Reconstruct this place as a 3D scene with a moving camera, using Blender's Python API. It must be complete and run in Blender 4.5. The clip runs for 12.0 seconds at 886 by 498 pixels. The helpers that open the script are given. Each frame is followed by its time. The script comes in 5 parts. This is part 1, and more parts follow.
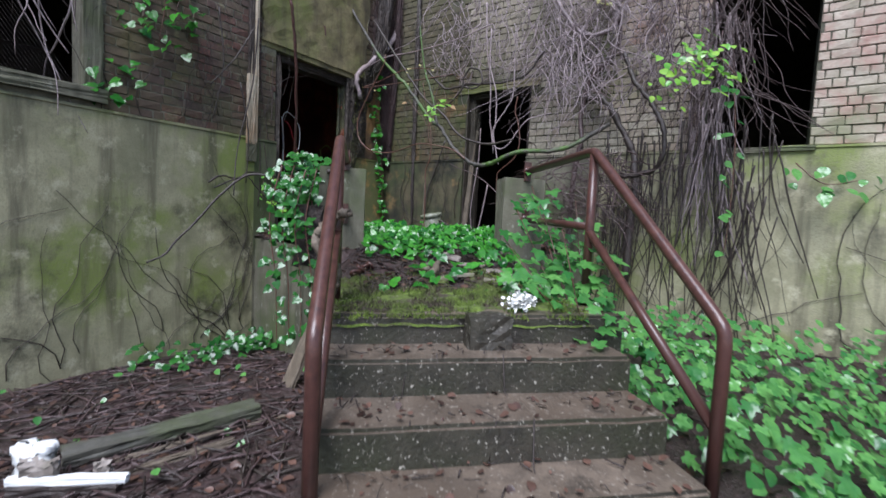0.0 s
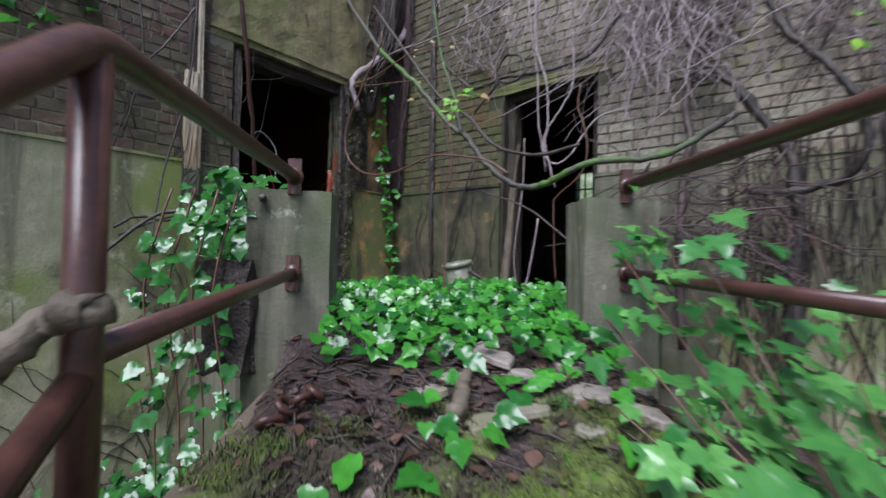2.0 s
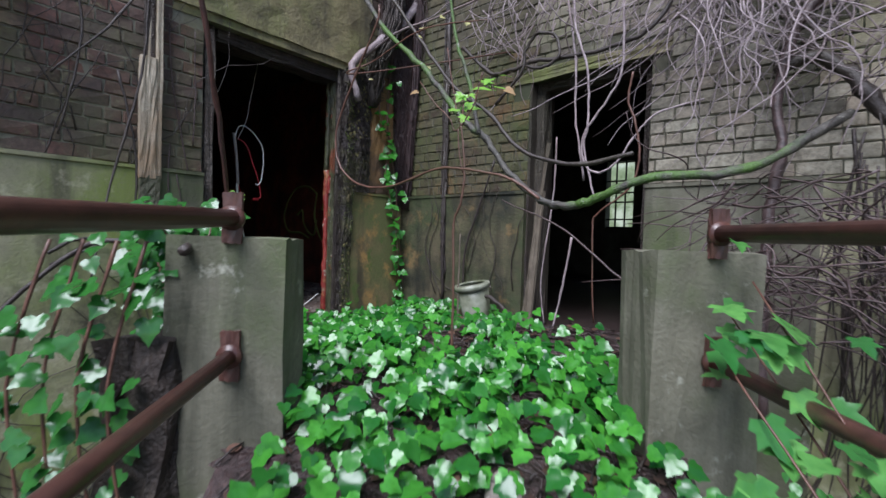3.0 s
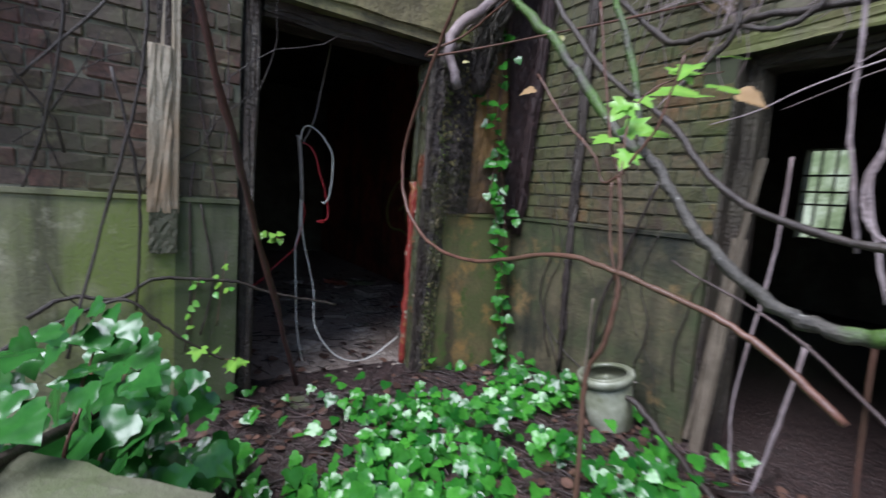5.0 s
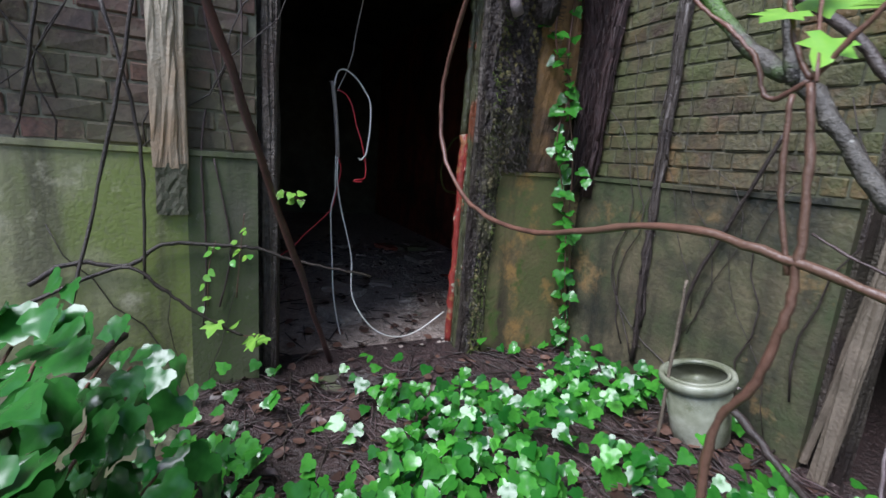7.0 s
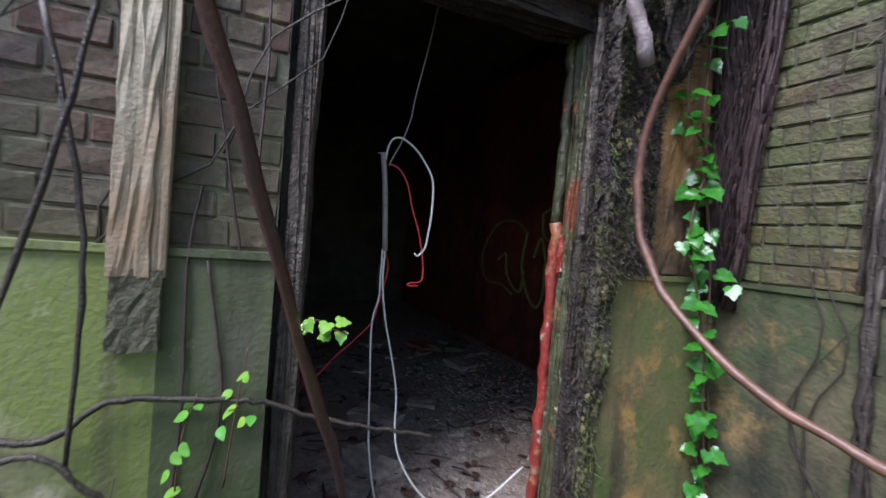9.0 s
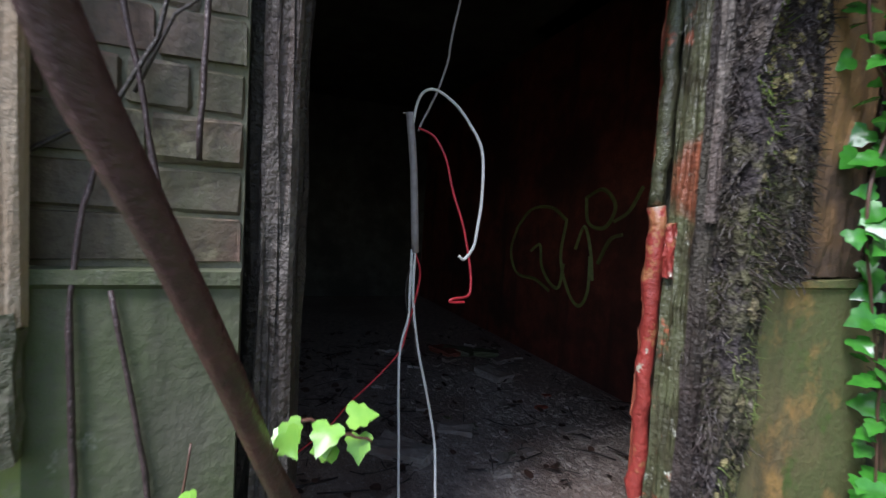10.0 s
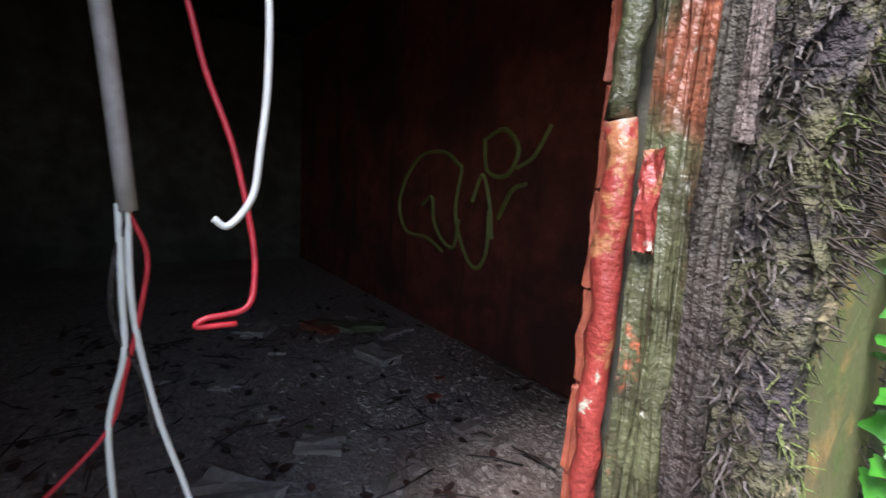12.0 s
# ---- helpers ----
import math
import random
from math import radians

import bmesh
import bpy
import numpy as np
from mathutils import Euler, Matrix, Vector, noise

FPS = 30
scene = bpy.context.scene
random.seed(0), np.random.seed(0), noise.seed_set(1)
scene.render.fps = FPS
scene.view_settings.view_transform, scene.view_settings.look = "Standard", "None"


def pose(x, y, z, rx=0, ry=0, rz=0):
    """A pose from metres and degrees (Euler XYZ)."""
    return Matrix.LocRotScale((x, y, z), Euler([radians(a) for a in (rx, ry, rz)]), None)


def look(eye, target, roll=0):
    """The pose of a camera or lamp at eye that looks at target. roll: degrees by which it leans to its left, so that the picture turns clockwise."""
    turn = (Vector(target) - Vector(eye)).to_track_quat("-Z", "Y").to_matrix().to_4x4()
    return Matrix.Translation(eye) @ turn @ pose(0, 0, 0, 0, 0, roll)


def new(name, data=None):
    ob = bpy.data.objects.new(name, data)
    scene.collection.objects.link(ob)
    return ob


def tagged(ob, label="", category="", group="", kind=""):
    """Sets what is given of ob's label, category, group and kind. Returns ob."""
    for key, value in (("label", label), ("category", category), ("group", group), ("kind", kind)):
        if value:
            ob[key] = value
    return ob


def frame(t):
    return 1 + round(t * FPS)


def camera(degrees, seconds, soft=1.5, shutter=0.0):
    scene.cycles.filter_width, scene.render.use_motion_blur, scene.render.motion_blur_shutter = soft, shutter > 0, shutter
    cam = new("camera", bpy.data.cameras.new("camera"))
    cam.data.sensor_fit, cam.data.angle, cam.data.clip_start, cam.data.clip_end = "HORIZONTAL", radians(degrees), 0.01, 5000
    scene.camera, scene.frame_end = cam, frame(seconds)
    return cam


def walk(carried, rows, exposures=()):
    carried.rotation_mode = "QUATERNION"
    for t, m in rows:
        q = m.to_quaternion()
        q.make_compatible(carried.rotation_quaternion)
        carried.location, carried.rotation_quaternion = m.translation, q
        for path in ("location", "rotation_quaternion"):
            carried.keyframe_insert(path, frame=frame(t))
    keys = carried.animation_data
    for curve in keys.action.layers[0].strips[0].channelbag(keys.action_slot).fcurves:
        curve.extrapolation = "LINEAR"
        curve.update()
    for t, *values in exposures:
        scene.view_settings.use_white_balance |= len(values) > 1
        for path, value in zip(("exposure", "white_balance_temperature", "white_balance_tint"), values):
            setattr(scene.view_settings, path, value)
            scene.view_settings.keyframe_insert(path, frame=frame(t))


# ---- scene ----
cam = camera(88.7, 12.0, shutter=0.4)
PATH = [
    (0, (4.978, -5.412, 0.279), (3.838, -3.774, 0.139), 2.8),
    (0.5, (4.846, -5.114, 0.311), (3.658, -3.505, 0.289), 2.0),
    (1, (4.608, -4.767, 0.277), (3.493, -3.11, 0.378), 3.8),
    (1.5, (4.311, -4.381, 0.322), (3.21, -2.714, 0.392), 3.6),
    (2, (3.894, -3.867, 0.356), (2.636, -2.313, 0.396), 1.1),
    (2.5, (3.666, -3.569, 0.524), (2.285, -2.128, 0.403), 1.5),
    (2.7, (3.602, -3.457, 0.607), (2.285, -1.953, 0.558), 2.0),
    (4.3, (2.938, -2.739, 1.051), (1.498, -1.358, 0.912), 2.2),
    (4.5, (2.858, -2.657, 1.156), (1.39, -1.31, 0.984), 3.3),
    (5, (2.673, -2.413, 1.189), (1.015, -1.317, 0.97), 4.4),
    (5.5, (2.528, -2.273, 1.223), (0.694, -1.509, 0.994), 0.6),
    (6, (2.42, -2.171, 1.218), (0.671, -1.219, 1.028), 0.1),
    (6.5, (2.366, -2.128, 1.156), (0.632, -1.182, 0.841), 0.4),
    (7, (2.334, -2.144, 1.147), (0.576, -1.277, 0.753), 4.3),
    (7.5, (2.223, -2.172, 1.152), (0.434, -1.356, 0.79), 4.8),
    (7.7, (2.163, -2.181, 1.186), (0.339, -1.407, 0.912), 3.3),
    (9.3, (1.257, -2.024, 1.196), (-0.583, -1.24, 1.156), 4.5),
    (9.5, (1.11, -1.986, 1.213), (-0.743, -1.236, 1.165), 3.8),
    (10, (0.878, -1.971, 1.2), (-0.974, -1.223, 1.09), 3.4),
    (10.5, (0.633, -1.834, 1.207), (-1.252, -1.172, 1.134), 2.4),
    (11, (0.504, -1.691, 1.215), (-1.321, -0.886, 1.062), 2.5),
    (11.5, (0.343, -1.567, 1.177), (-1.4, -0.621, 0.922), 3.9),
    (12, (0.276, -1.511, 1.168), (-1.343, -0.371, 0.884), 3.5),
]
walk(cam, [(t, look(e, g, r)) for t, e, g, r in PATH],
     [(0, 1.0, 6250, 11), (2.5, 1.05, 6250, 11), (4.5, 1.15, 6200, 11), (7.5, 1.4, 6200, 11), (9.5, 1.8, 6300, 12), (10, 1.9, 6350, 12), (10.5, 2.0, 6400, 12), (11, 2.3, 6500, 13), (11.5, 2.55, 6550, 15), (12, 2.7, 6600, 16)])

# ==== place ====
# ---- world and sun ----
world = bpy.data.worlds.new("sky")
scene.world = world
world.use_nodes = True
wn = world.node_tree.nodes
sky = wn.new("ShaderNodeTexSky")
sky.sky_type, sky.sun_disc = "NISHITA", False
sky.sun_elevation, sky.sun_rotation = radians(56), radians(158)
wn["Background"].inputs["Strength"].default_value = 0.08
world.node_tree.links.new(sky.outputs[0], wn["Background"].inputs["Color"])
sun = new("sun", bpy.data.lights.new("sun", "SUN"))
sun.data.energy, sun.data.angle, sun.data.color = 2.9, radians(38), (0.9, 0.915, 1.0)
sun.matrix_world = look((5.1, -8.8, 11.0), (3, -2, 0))


# ---- materials ----
def mat(name, rough=0.8, metal=0.0, spec=0.5):
    m = bpy.data.materials.new(name)
    m.use_nodes = True
    b = m.node_tree.nodes["Principled BSDF"]
    b.inputs["Roughness"].default_value, b.inputs["Metallic"].default_value = rough, metal
    b.inputs["Specular IOR Level"].default_value = spec
    return m, m.node_tree.nodes, m.node_tree.links, b


def noise_node(nodes, links, scale, detail=6, rough=0.6, stretch=None, w=0.0):
    tc = nodes.new("ShaderNodeNewGeometry")
    mp = nodes.new("ShaderNodeMapping")
    mp.inputs["Location"].default_value = (w, w * 0.7, w * 1.3)
    if stretch:
        mp.inputs["Scale"].default_value = stretch
    links.new(tc.outputs["Position"], mp.inputs["Vector"])
    n = nodes.new("ShaderNodeTexNoise")
    n.inputs["Scale"].default_value, n.inputs["Detail"].default_value = scale, detail
    n.inputs["Roughness"].default_value = rough
    links.new(mp.outputs[0], n.inputs["Vector"])
    return n.outputs["Fac"]


def ramp(nodes, links, fac, stops):
    r = nodes.new("ShaderNodeValToRGB")
    while len(r.color_ramp.elements) < len(stops):
        r.color_ramp.elements.new(0.5)
    for e, (p, c) in zip(r.color_ramp.elements, stops):
        e.position, e.color = p, (*c, 1)
    links.new(fac, r.inputs["Fac"])
    return r.outputs["Color"]


def mixc(nodes, links, fac, a, b, mode="MIX"):
    x = nodes.new("ShaderNodeMix")
    x.data_type, x.blend_type = "RGBA", mode
    for sock, v in ((x.inputs["Factor"], fac), (x.inputs["A"], a), (x.inputs["B"], b)):
        if isinstance(v, (int, float)):
            sock.default_value = v
        elif isinstance(v, tuple):
            sock.default_value = (*v, 1)
        else:
            links.new(v, sock)
    return x.outputs["Result"]


def bump(nodes, links, b, fac, strength, dist):
    k = nodes.new("ShaderNodeBump")
    k.inputs["Strength"].default_value, k.inputs["Distance"].default_value = strength, dist
    links.new(fac, k.inputs["Height"])
    links.new(k.outputs[0], b.inputs["Normal"])


def mask(nodes, links, fac, lo, hi):
    r = nodes.new("ShaderNodeMapRange")
    r.inputs["From Min"].default_value, r.inputs["From Max"].default_value = lo, hi
    links.new(fac, r.inputs["Value"])
    return r.outputs[0]


def surface(name, base, dark, stain, stain_amount=(0.5, 0.65), scale=8.0, rough=0.8, bump_scale=60, bump_strength=0.4,
            streaks=None, extra=None, spec=0.5, bump_dist=0.01, second=None, random_tint=None):
    """A worn mineral or wooden surface: base and dark by grain, stains at a larger scale, streaks running down."""
    m, n, l, b = mat(name, rough, 0, spec)
    g = noise_node(n, l, scale)
    col = ramp(n, l, g, [(0.3, dark), (0.7, base)])
    if random_tint:
        oi = n.new("ShaderNodeObjectInfo")
        col = mixc(n, l, 0.75, col, ramp(n, l, oi.outputs["Random"], random_tint))
        col = mixc(n, l, mask(n, l, noise_node(n, l, scale * 2, w=3), 0.4, 0.75), col, dark)
    big = noise_node(n, l, 1.3, 5, 0.6, w=5)
    col = mixc(n, l, mask(n, l, big, *stain_amount), col, stain)
    if streaks:
        s = noise_node(n, l, 1.0, 5, 0.6, stretch=(5, 5, 0.5), w=9)
        col = mixc(n, l, mask(n, l, s, 0.52, 0.72), col, streaks)
    if extra:
        c, scl, lo, hi = extra
        col = mixc(n, l, mask(n, l, noise_node(n, l, scl, 8, 0.7, w=13), lo, hi), col, c)
    if second:
        c, scl, lo, hi = second
        col = mixc(n, l, mask(n, l, noise_node(n, l, scl, 8, 0.65, w=21), lo, hi), col, c)
    fine = noise_node(n, l, bump_scale, 4, 0.6)
    col = mixc(n, l, mask(n, l, fine, 0.35, 0.5), mixc(n, l, 0.45, col, dark), col)
    l.new(col, b.inputs["Base Color"])
    bump(n, l, b, fine, bump_strength, bump_dist)
    return m


def leaf_mat(name, a, c, rough=0.3, vary="Random"):
    m, n, l, b = mat(name, rough + 0.02, 0, 0.6)
    gi = n.new("ShaderNodeNewGeometry")
    col = ramp(n, l, gi.outputs["Random Per Island"], [(0.0, a), (1.0, c)])
    vein = noise_node(n, l, 30, 3)
    col = mixc(n, l, mask(n, l, vein, 0.4, 0.7), col, mixc(n, l, 0.5, col, a))
    l.new(col, b.inputs["Base Color"])
    bump(n, l, b, noise_node(n, l, 16, 1, 0.4, w=2), 0.5, 0.03)
    t = n.new("ShaderNodeBsdfTranslucent")
    l.new(col, t.inputs["Color"])
    mx = n.new("ShaderNodeMixShader")
    mx.inputs[0].default_value = 0.22
    l.new(b.outputs[0], mx.inputs[1])
    l.new(t.outputs[0], mx.inputs[2])
    l.new(mx.outputs[0], n["Material Output"].inputs["Surface"])
    return m


CONCRETE = surface("stained_plaster", (0.45, 0.42, 0.27), (0.2, 0.195, 0.115), (0.2, 0.245, 0.065), stain_amount=(0.46, 0.64), scale=2.4, rough=0.6, streaks=(0.085, 0.075, 0.048), extra=((0.06, 0.055, 0.035), 1.1, 0.55, 0.68), second=((0.48, 0.45, 0.31), 5, 0.56, 0.7))
# Damp and stained, with the shade of ivy and vines darkened into the colour.
DAMP_SHADED_PLASTER = surface("damp_shaded_plaster", (0.17, 0.14, 0.085), (0.06, 0.052, 0.036), (0.06, 0.075, 0.036), stain_amount=(0.42, 0.58), scale=3.5, rough=0.45, streaks=(0.024, 0.02, 0.018), extra=((0.27, 0.17, 0.075), 3.0, 0.57, 0.7), bump_scale=40, bump_strength=0.6, second=((0.025, 0.027, 0.022), 2.2, 0.48, 0.64))
OCHRE = surface("rust_stained_render", (0.44, 0.24, 0.09), (0.18, 0.105, 0.055), (0.085, 0.055, 0.038), stain_amount=(0.5, 0.62), scale=5, rough=0.55, streaks=(0.05, 0.036, 0.026), bump_scale=40, bump_strength=0.8)
OCHRE_PLASTER = surface("ochre_stained_plaster", (0.32, 0.24, 0.12), (0.13, 0.1, 0.055), (0.14, 0.15, 0.06), stain_amount=(0.46, 0.6), scale=4, rough=0.5, streaks=(0.06, 0.048, 0.035), extra=((0.42, 0.25, 0.09), 4.0, 0.53, 0.66), bump_scale=40, bump_strength=0.5, second=((0.1, 0.15, 0.04), 6, 0.57, 0.66))
PIER = surface("grey_concrete", (0.2, 0.19, 0.14), (0.1, 0.095, 0.065), (0.08, 0.1, 0.04), stain_amount=(0.46, 0.62), scale=4, streaks=(0.04, 0.04, 0.025), extra=((0.3, 0.3, 0.24), 6, 0.6, 0.68))
MORTAR = surface("mortar", (0.27, 0.26, 0.2), (0.13, 0.125, 0.095), (0.13, 0.125, 0.065), scale=10)
DARK_MORTAR = surface("dark_mortar", (0.12, 0.115, 0.075), (0.05, 0.047, 0.033), (0.06, 0.07, 0.035), scale=10)
BRICK = surface("old_brick", (0.19, 0.1, 0.07), (0.055, 0.035, 0.028), (0.1, 0.095, 0.05), stain_amount=(0.48, 0.66), scale=18, rough=0.65,
                random_tint=[(0.0, (0.2, 0.08, 0.06)), (0.35, (0.15, 0.08, 0.062)), (0.6, (0.1, 0.072, 0.062)), (1.0, (0.15, 0.12, 0.085))], extra=((0.2, 0.18, 0.1), 8, 0.56, 0.66), second=((0.13, 0.12, 0.05), 1.1, 0.53, 0.68))
# Mossy tones, darkened further to paint the vegetation's shade on these bricks.
OLIVE_BRICK = surface("mossy_shaded_brick", (0.15, 0.13, 0.06), (0.045, 0.04, 0.025), (0.08, 0.1, 0.03), stain_amount=(0.45, 0.65), scale=18, rough=0.6, bump_strength=0.8,
                      random_tint=[(0.0, (0.12, 0.07, 0.045)), (0.3, (0.1, 0.082, 0.045)), (1.0, (0.125, 0.11, 0.058))], extra=((0.16, 0.095, 0.042), 1.6, 0.54, 0.66), second=((0.045, 0.022, 0.02), 2.4, 0.52, 0.66))
PALE_BRICK = surface("whitened_brick", (0.56, 0.5, 0.4), (0.28, 0.24, 0.18), (0.27, 0.25, 0.13), stain_amount=(0.54, 0.72), scale=14, rough=0.7,
                     random_tint=[(0.0, (0.48, 0.36, 0.28)), (0.4, (0.52, 0.46, 0.36)), (1.0, (0.6, 0.56, 0.45))], second=((0.17, 0.14, 0.1), 1.3, 0.54, 0.68))
BRICK_FAR = surface("old_brickwork", (0.15, 0.1, 0.075), (0.06, 0.042, 0.034), (0.13, 0.11, 0.05), stain_amount=(0.45, 0.65), scale=4, rough=0.7, bump_scale=50)
GREY_BRICK = surface("greyed_brick", (0.36, 0.32, 0.25), (0.14, 0.122, 0.09), (0.13, 0.14, 0.065), stain_amount=(0.46, 0.66), scale=14, rough=0.6, random_tint=[(0.0, (0.3, 0.23, 0.18)), (0.5, (0.34, 0.3, 0.23)), (1.0, (0.42, 0.39, 0.3))], second=((0.07, 0.055, 0.045), 1.6, 0.52, 0.68))
GREY_FAR = surface("greyed_brickwork", (0.37, 0.33, 0.25), (0.16, 0.14, 0.1), (0.14, 0.15, 0.07), stain_amount=(0.46, 0.66), scale=6, rough=0.6, bump_scale=50)
MOSSY_RENDER = surface("mossy_render", (0.3, 0.26, 0.13), (0.12, 0.1, 0.055), (0.15, 0.17, 0.05), stain_amount=(0.46, 0.64), scale=6, rough=0.6, streaks=(0.06, 0.05, 0.035), extra=((0.06, 0.048, 0.035), 2.2, 0.55, 0.66), bump_scale=40, bump_strength=0.7)
# Moss plus painted plant shade, as on the single bricks.
OLIVE_FAR = surface("mossy_shaded_brickwork", (0.135, 0.115, 0.065), (0.05, 0.044, 0.03), (0.08, 0.085, 0.036), stain_amount=(0.45, 0.65), scale=6, rough=0.6, bump_scale=50)
PALE_FAR = surface("whitened_brickwork", (0.56, 0.49, 0.4), (0.32, 0.26, 0.2), (0.24, 0.24, 0.14), stain_amount=(0.5, 0.7), scale=5, rough=0.7, bump_scale=50, extra=((0.36, 0.21, 0.17), 1.2, 0.5, 0.62))
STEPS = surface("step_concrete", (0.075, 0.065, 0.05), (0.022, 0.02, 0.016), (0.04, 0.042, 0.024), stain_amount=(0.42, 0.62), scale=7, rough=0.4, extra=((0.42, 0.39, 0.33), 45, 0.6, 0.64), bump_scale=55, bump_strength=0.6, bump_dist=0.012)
# Brown tread, made paler than the risers to paint in the sky's sheen.
TREAD = surface("worn_skylit_tread", (0.21, 0.165, 0.125), (0.08, 0.064, 0.05), (0.1, 0.075, 0.055), stain_amount=(0.44, 0.62), scale=6, rough=0.32, extra=((0.05, 0.042, 0.034), 4, 0.56, 0.66), bump_scale=60, bump_strength=0.35, second=((0.34, 0.3, 0.25), 50, 0.6, 0.64))
ROOM_FLOOR = surface("gritty_floor", (0.56, 0.46, 0.4), (0.18, 0.14, 0.115), (0.27, 0.19, 0.15), stain_amount=(0.5, 0.66), scale=16, rough=0.4, bump_scale=45, bump_strength=1.0, bump_dist=0.03, extra=((0.62, 0.56, 0.5), 40, 0.58, 0.64))
SOIL = surface("leaf_mould", (0.085, 0.052, 0.048), (0.02, 0.014, 0.013), (0.04, 0.027, 0.024), scale=22, rough=0.42, bump_scale=40, bump_strength=1.0, bump_dist=0.03, extra=((0.16, 0.105, 0.095), 30, 0.6, 0.68))
RUST = surface("rusty_pipe", (0.115, 0.05, 0.038), (0.05, 0.023, 0.02), (0.08, 0.035, 0.028), scale=25, rough=0.3, bump_scale=150, bump_strength=0.25, bump_dist=0.003)
INNER = surface("dark_room_wall", (0.16, 0.15, 0.11), (0.06, 0.052, 0.04), (0.06, 0.052, 0.04), scale=4)


BARK = surface("grey_bark", (0.46, 0.38, 0.39), (0.18, 0.14, 0.145), (0.24, 0.18, 0.175), scale=20, rough=0.5, bump_scale=90, bump_strength=0.6)
DEAD_STEM = surface("dead_stem", (0.13, 0.085, 0.082), (0.035, 0.023, 0.022), (0.065, 0.042, 0.04), scale=20, rough=0.4, bump_scale=90, bump_strength=0.5)
PARTITION = surface("damp_red_wall", (0.34, 0.085, 0.05), (0.14, 0.038, 0.025), (0.09, 0.032, 0.024), stain_amount=(0.46, 0.62), scale=7, rough=0.7, streaks=(0.05, 0.022, 0.017))
LICHEN_WOOD = surface("lichened_timber", (0.22, 0.185, 0.155), (0.045, 0.036, 0.03), (0.12, 0.09, 0.075), stain_amount=(0.52, 0.62), scale=22, rough=0.6, bump_scale=50, bump_strength=1.0, bump_dist=0.02)
GRIT = surface("plaster_grit", (0.6, 0.53, 0.46), (0.3, 0.25, 0.21), (0.26, 0.19, 0.155), scale=30, rough=0.5)
DARK_BARK = surface("wet_dark_bark", (0.06, 0.045, 0.04), (0.025, 0.018, 0.016), (0.05, 0.04, 0.03), scale=20, rough=0.45, bump_scale=90, bump_strength=0.6)
MOSSY_BARK = surface("mossy_bark", (0.11, 0.1, 0.085), (0.034, 0.03, 0.026), (0.07, 0.14, 0.026), stain_amount=(0.52, 0.58), scale=20, rough=0.5, bump_scale=80, bump_strength=0.9, second=((0.28, 0.27, 0.24), 26, 0.62, 0.68))
BOARD_FOOT = surface("rotting_board", (0.42, 0.38, 0.29), (0.15, 0.12, 0.09), (0.1, 0.1, 0.06), stain_amount=(0.48, 0.6), scale=9, rough=0.65, streaks=(0.07, 0.055, 0.045), bump_scale=60, bump_strength=0.8)
RED_STEM = surface("red_brown_stem", (0.17, 0.08, 0.055), (0.07, 0.032, 0.025), (0.11, 0.062, 0.042), scale=25, rough=0.4, bump_scale=120, bump_strength=0.2)
PALE_WOOD = surface("weathered_board", (0.52, 0.46, 0.36), (0.3, 0.24, 0.17), (0.33, 0.22, 0.13), scale=9, rough=0.7, streaks=(0.2, 0.15, 0.1), bump_scale=70, bump_strength=0.5)
ROT_WOOD = surface("rotten_timber", (0.065, 0.045, 0.036), (0.018, 0.013, 0.011), (0.07, 0.06, 0.04), scale=14, rough=0.6, streaks=(0.02, 0.015, 0.012), bump_scale=60, bump_strength=0.9, bump_dist=0.02, second=((0.18, 0.15, 0.12), 26, 0.65, 0.7))
WET_STEM = surface("wet_red_brown_stem", (0.13, 0.055, 0.045), (0.06, 0.03, 0.028), (0.08, 0.05, 0.05), scale=18, rough=0.32, bump_scale=90, bump_strength=0.4)
RED_ROOT = surface("red_brown_roots", (0.075, 0.036, 0.034), (0.022, 0.013, 0.013), (0.04, 0.022, 0.022), scale=25, rough=0.5, bump_scale=90, bump_strength=0.5)
PLANK_WOOD = surface("old_plank", (0.2, 0.16, 0.12), (0.09, 0.07, 0.05), (0.12, 0.1, 0.07), scale=10, rough=0.7, bump_scale=70, bump_strength=0.6)
RED_PAINT = surface("peeling_red_paint", (0.36, 0.055, 0.042), (0.24, 0.038, 0.03), (0.33, 0.36, 0.22), stain_amount=(0.56, 0.6), scale=14, rough=0.3, extra=((0.38, 0.16, 0.07), 9, 0.56, 0.6), bump_scale=50, bump_strength=0.7, second=((0.45, 0.44, 0.33), 13, 0.61, 0.65))
PEEL_PAINT = surface("peeling_green_paint", (0.13, 0.14, 0.068), (0.045, 0.038, 0.022), (0.3, 0.09, 0.045), stain_amount=(0.57, 0.63), scale=10, rough=0.35, streaks=(0.06, 0.05, 0.03), extra=((0.4, 0.12, 0.06), 6, 0.6, 0.64), bump_scale=45, bump_strength=1.0, second=((0.55, 0.55, 0.45), 17, 0.62, 0.66))
MOSS_WALL = surface("mossy_rough_wall", (0.085, 0.065, 0.05), (0.022, 0.017, 0.016), (0.075, 0.07, 0.03), stain_amount=(0.45, 0.6), scale=16, rough=0.75, extra=((0.03, 0.022, 0.022), 6, 0.48, 0.58), bump_scale=35, bump_strength=1.0, bump_dist=0.04, second=((0.2, 0.17, 0.13), 24, 0.6, 0.68))
CLUMP = surface("yellow_green_moss", (0.34, 0.3, 0.12), (0.12, 0.1, 0.045), (0.15, 0.12, 0.08), scale=30, rough=0.95, bump_scale=140, bump_strength=1.0, bump_dist=0.01)
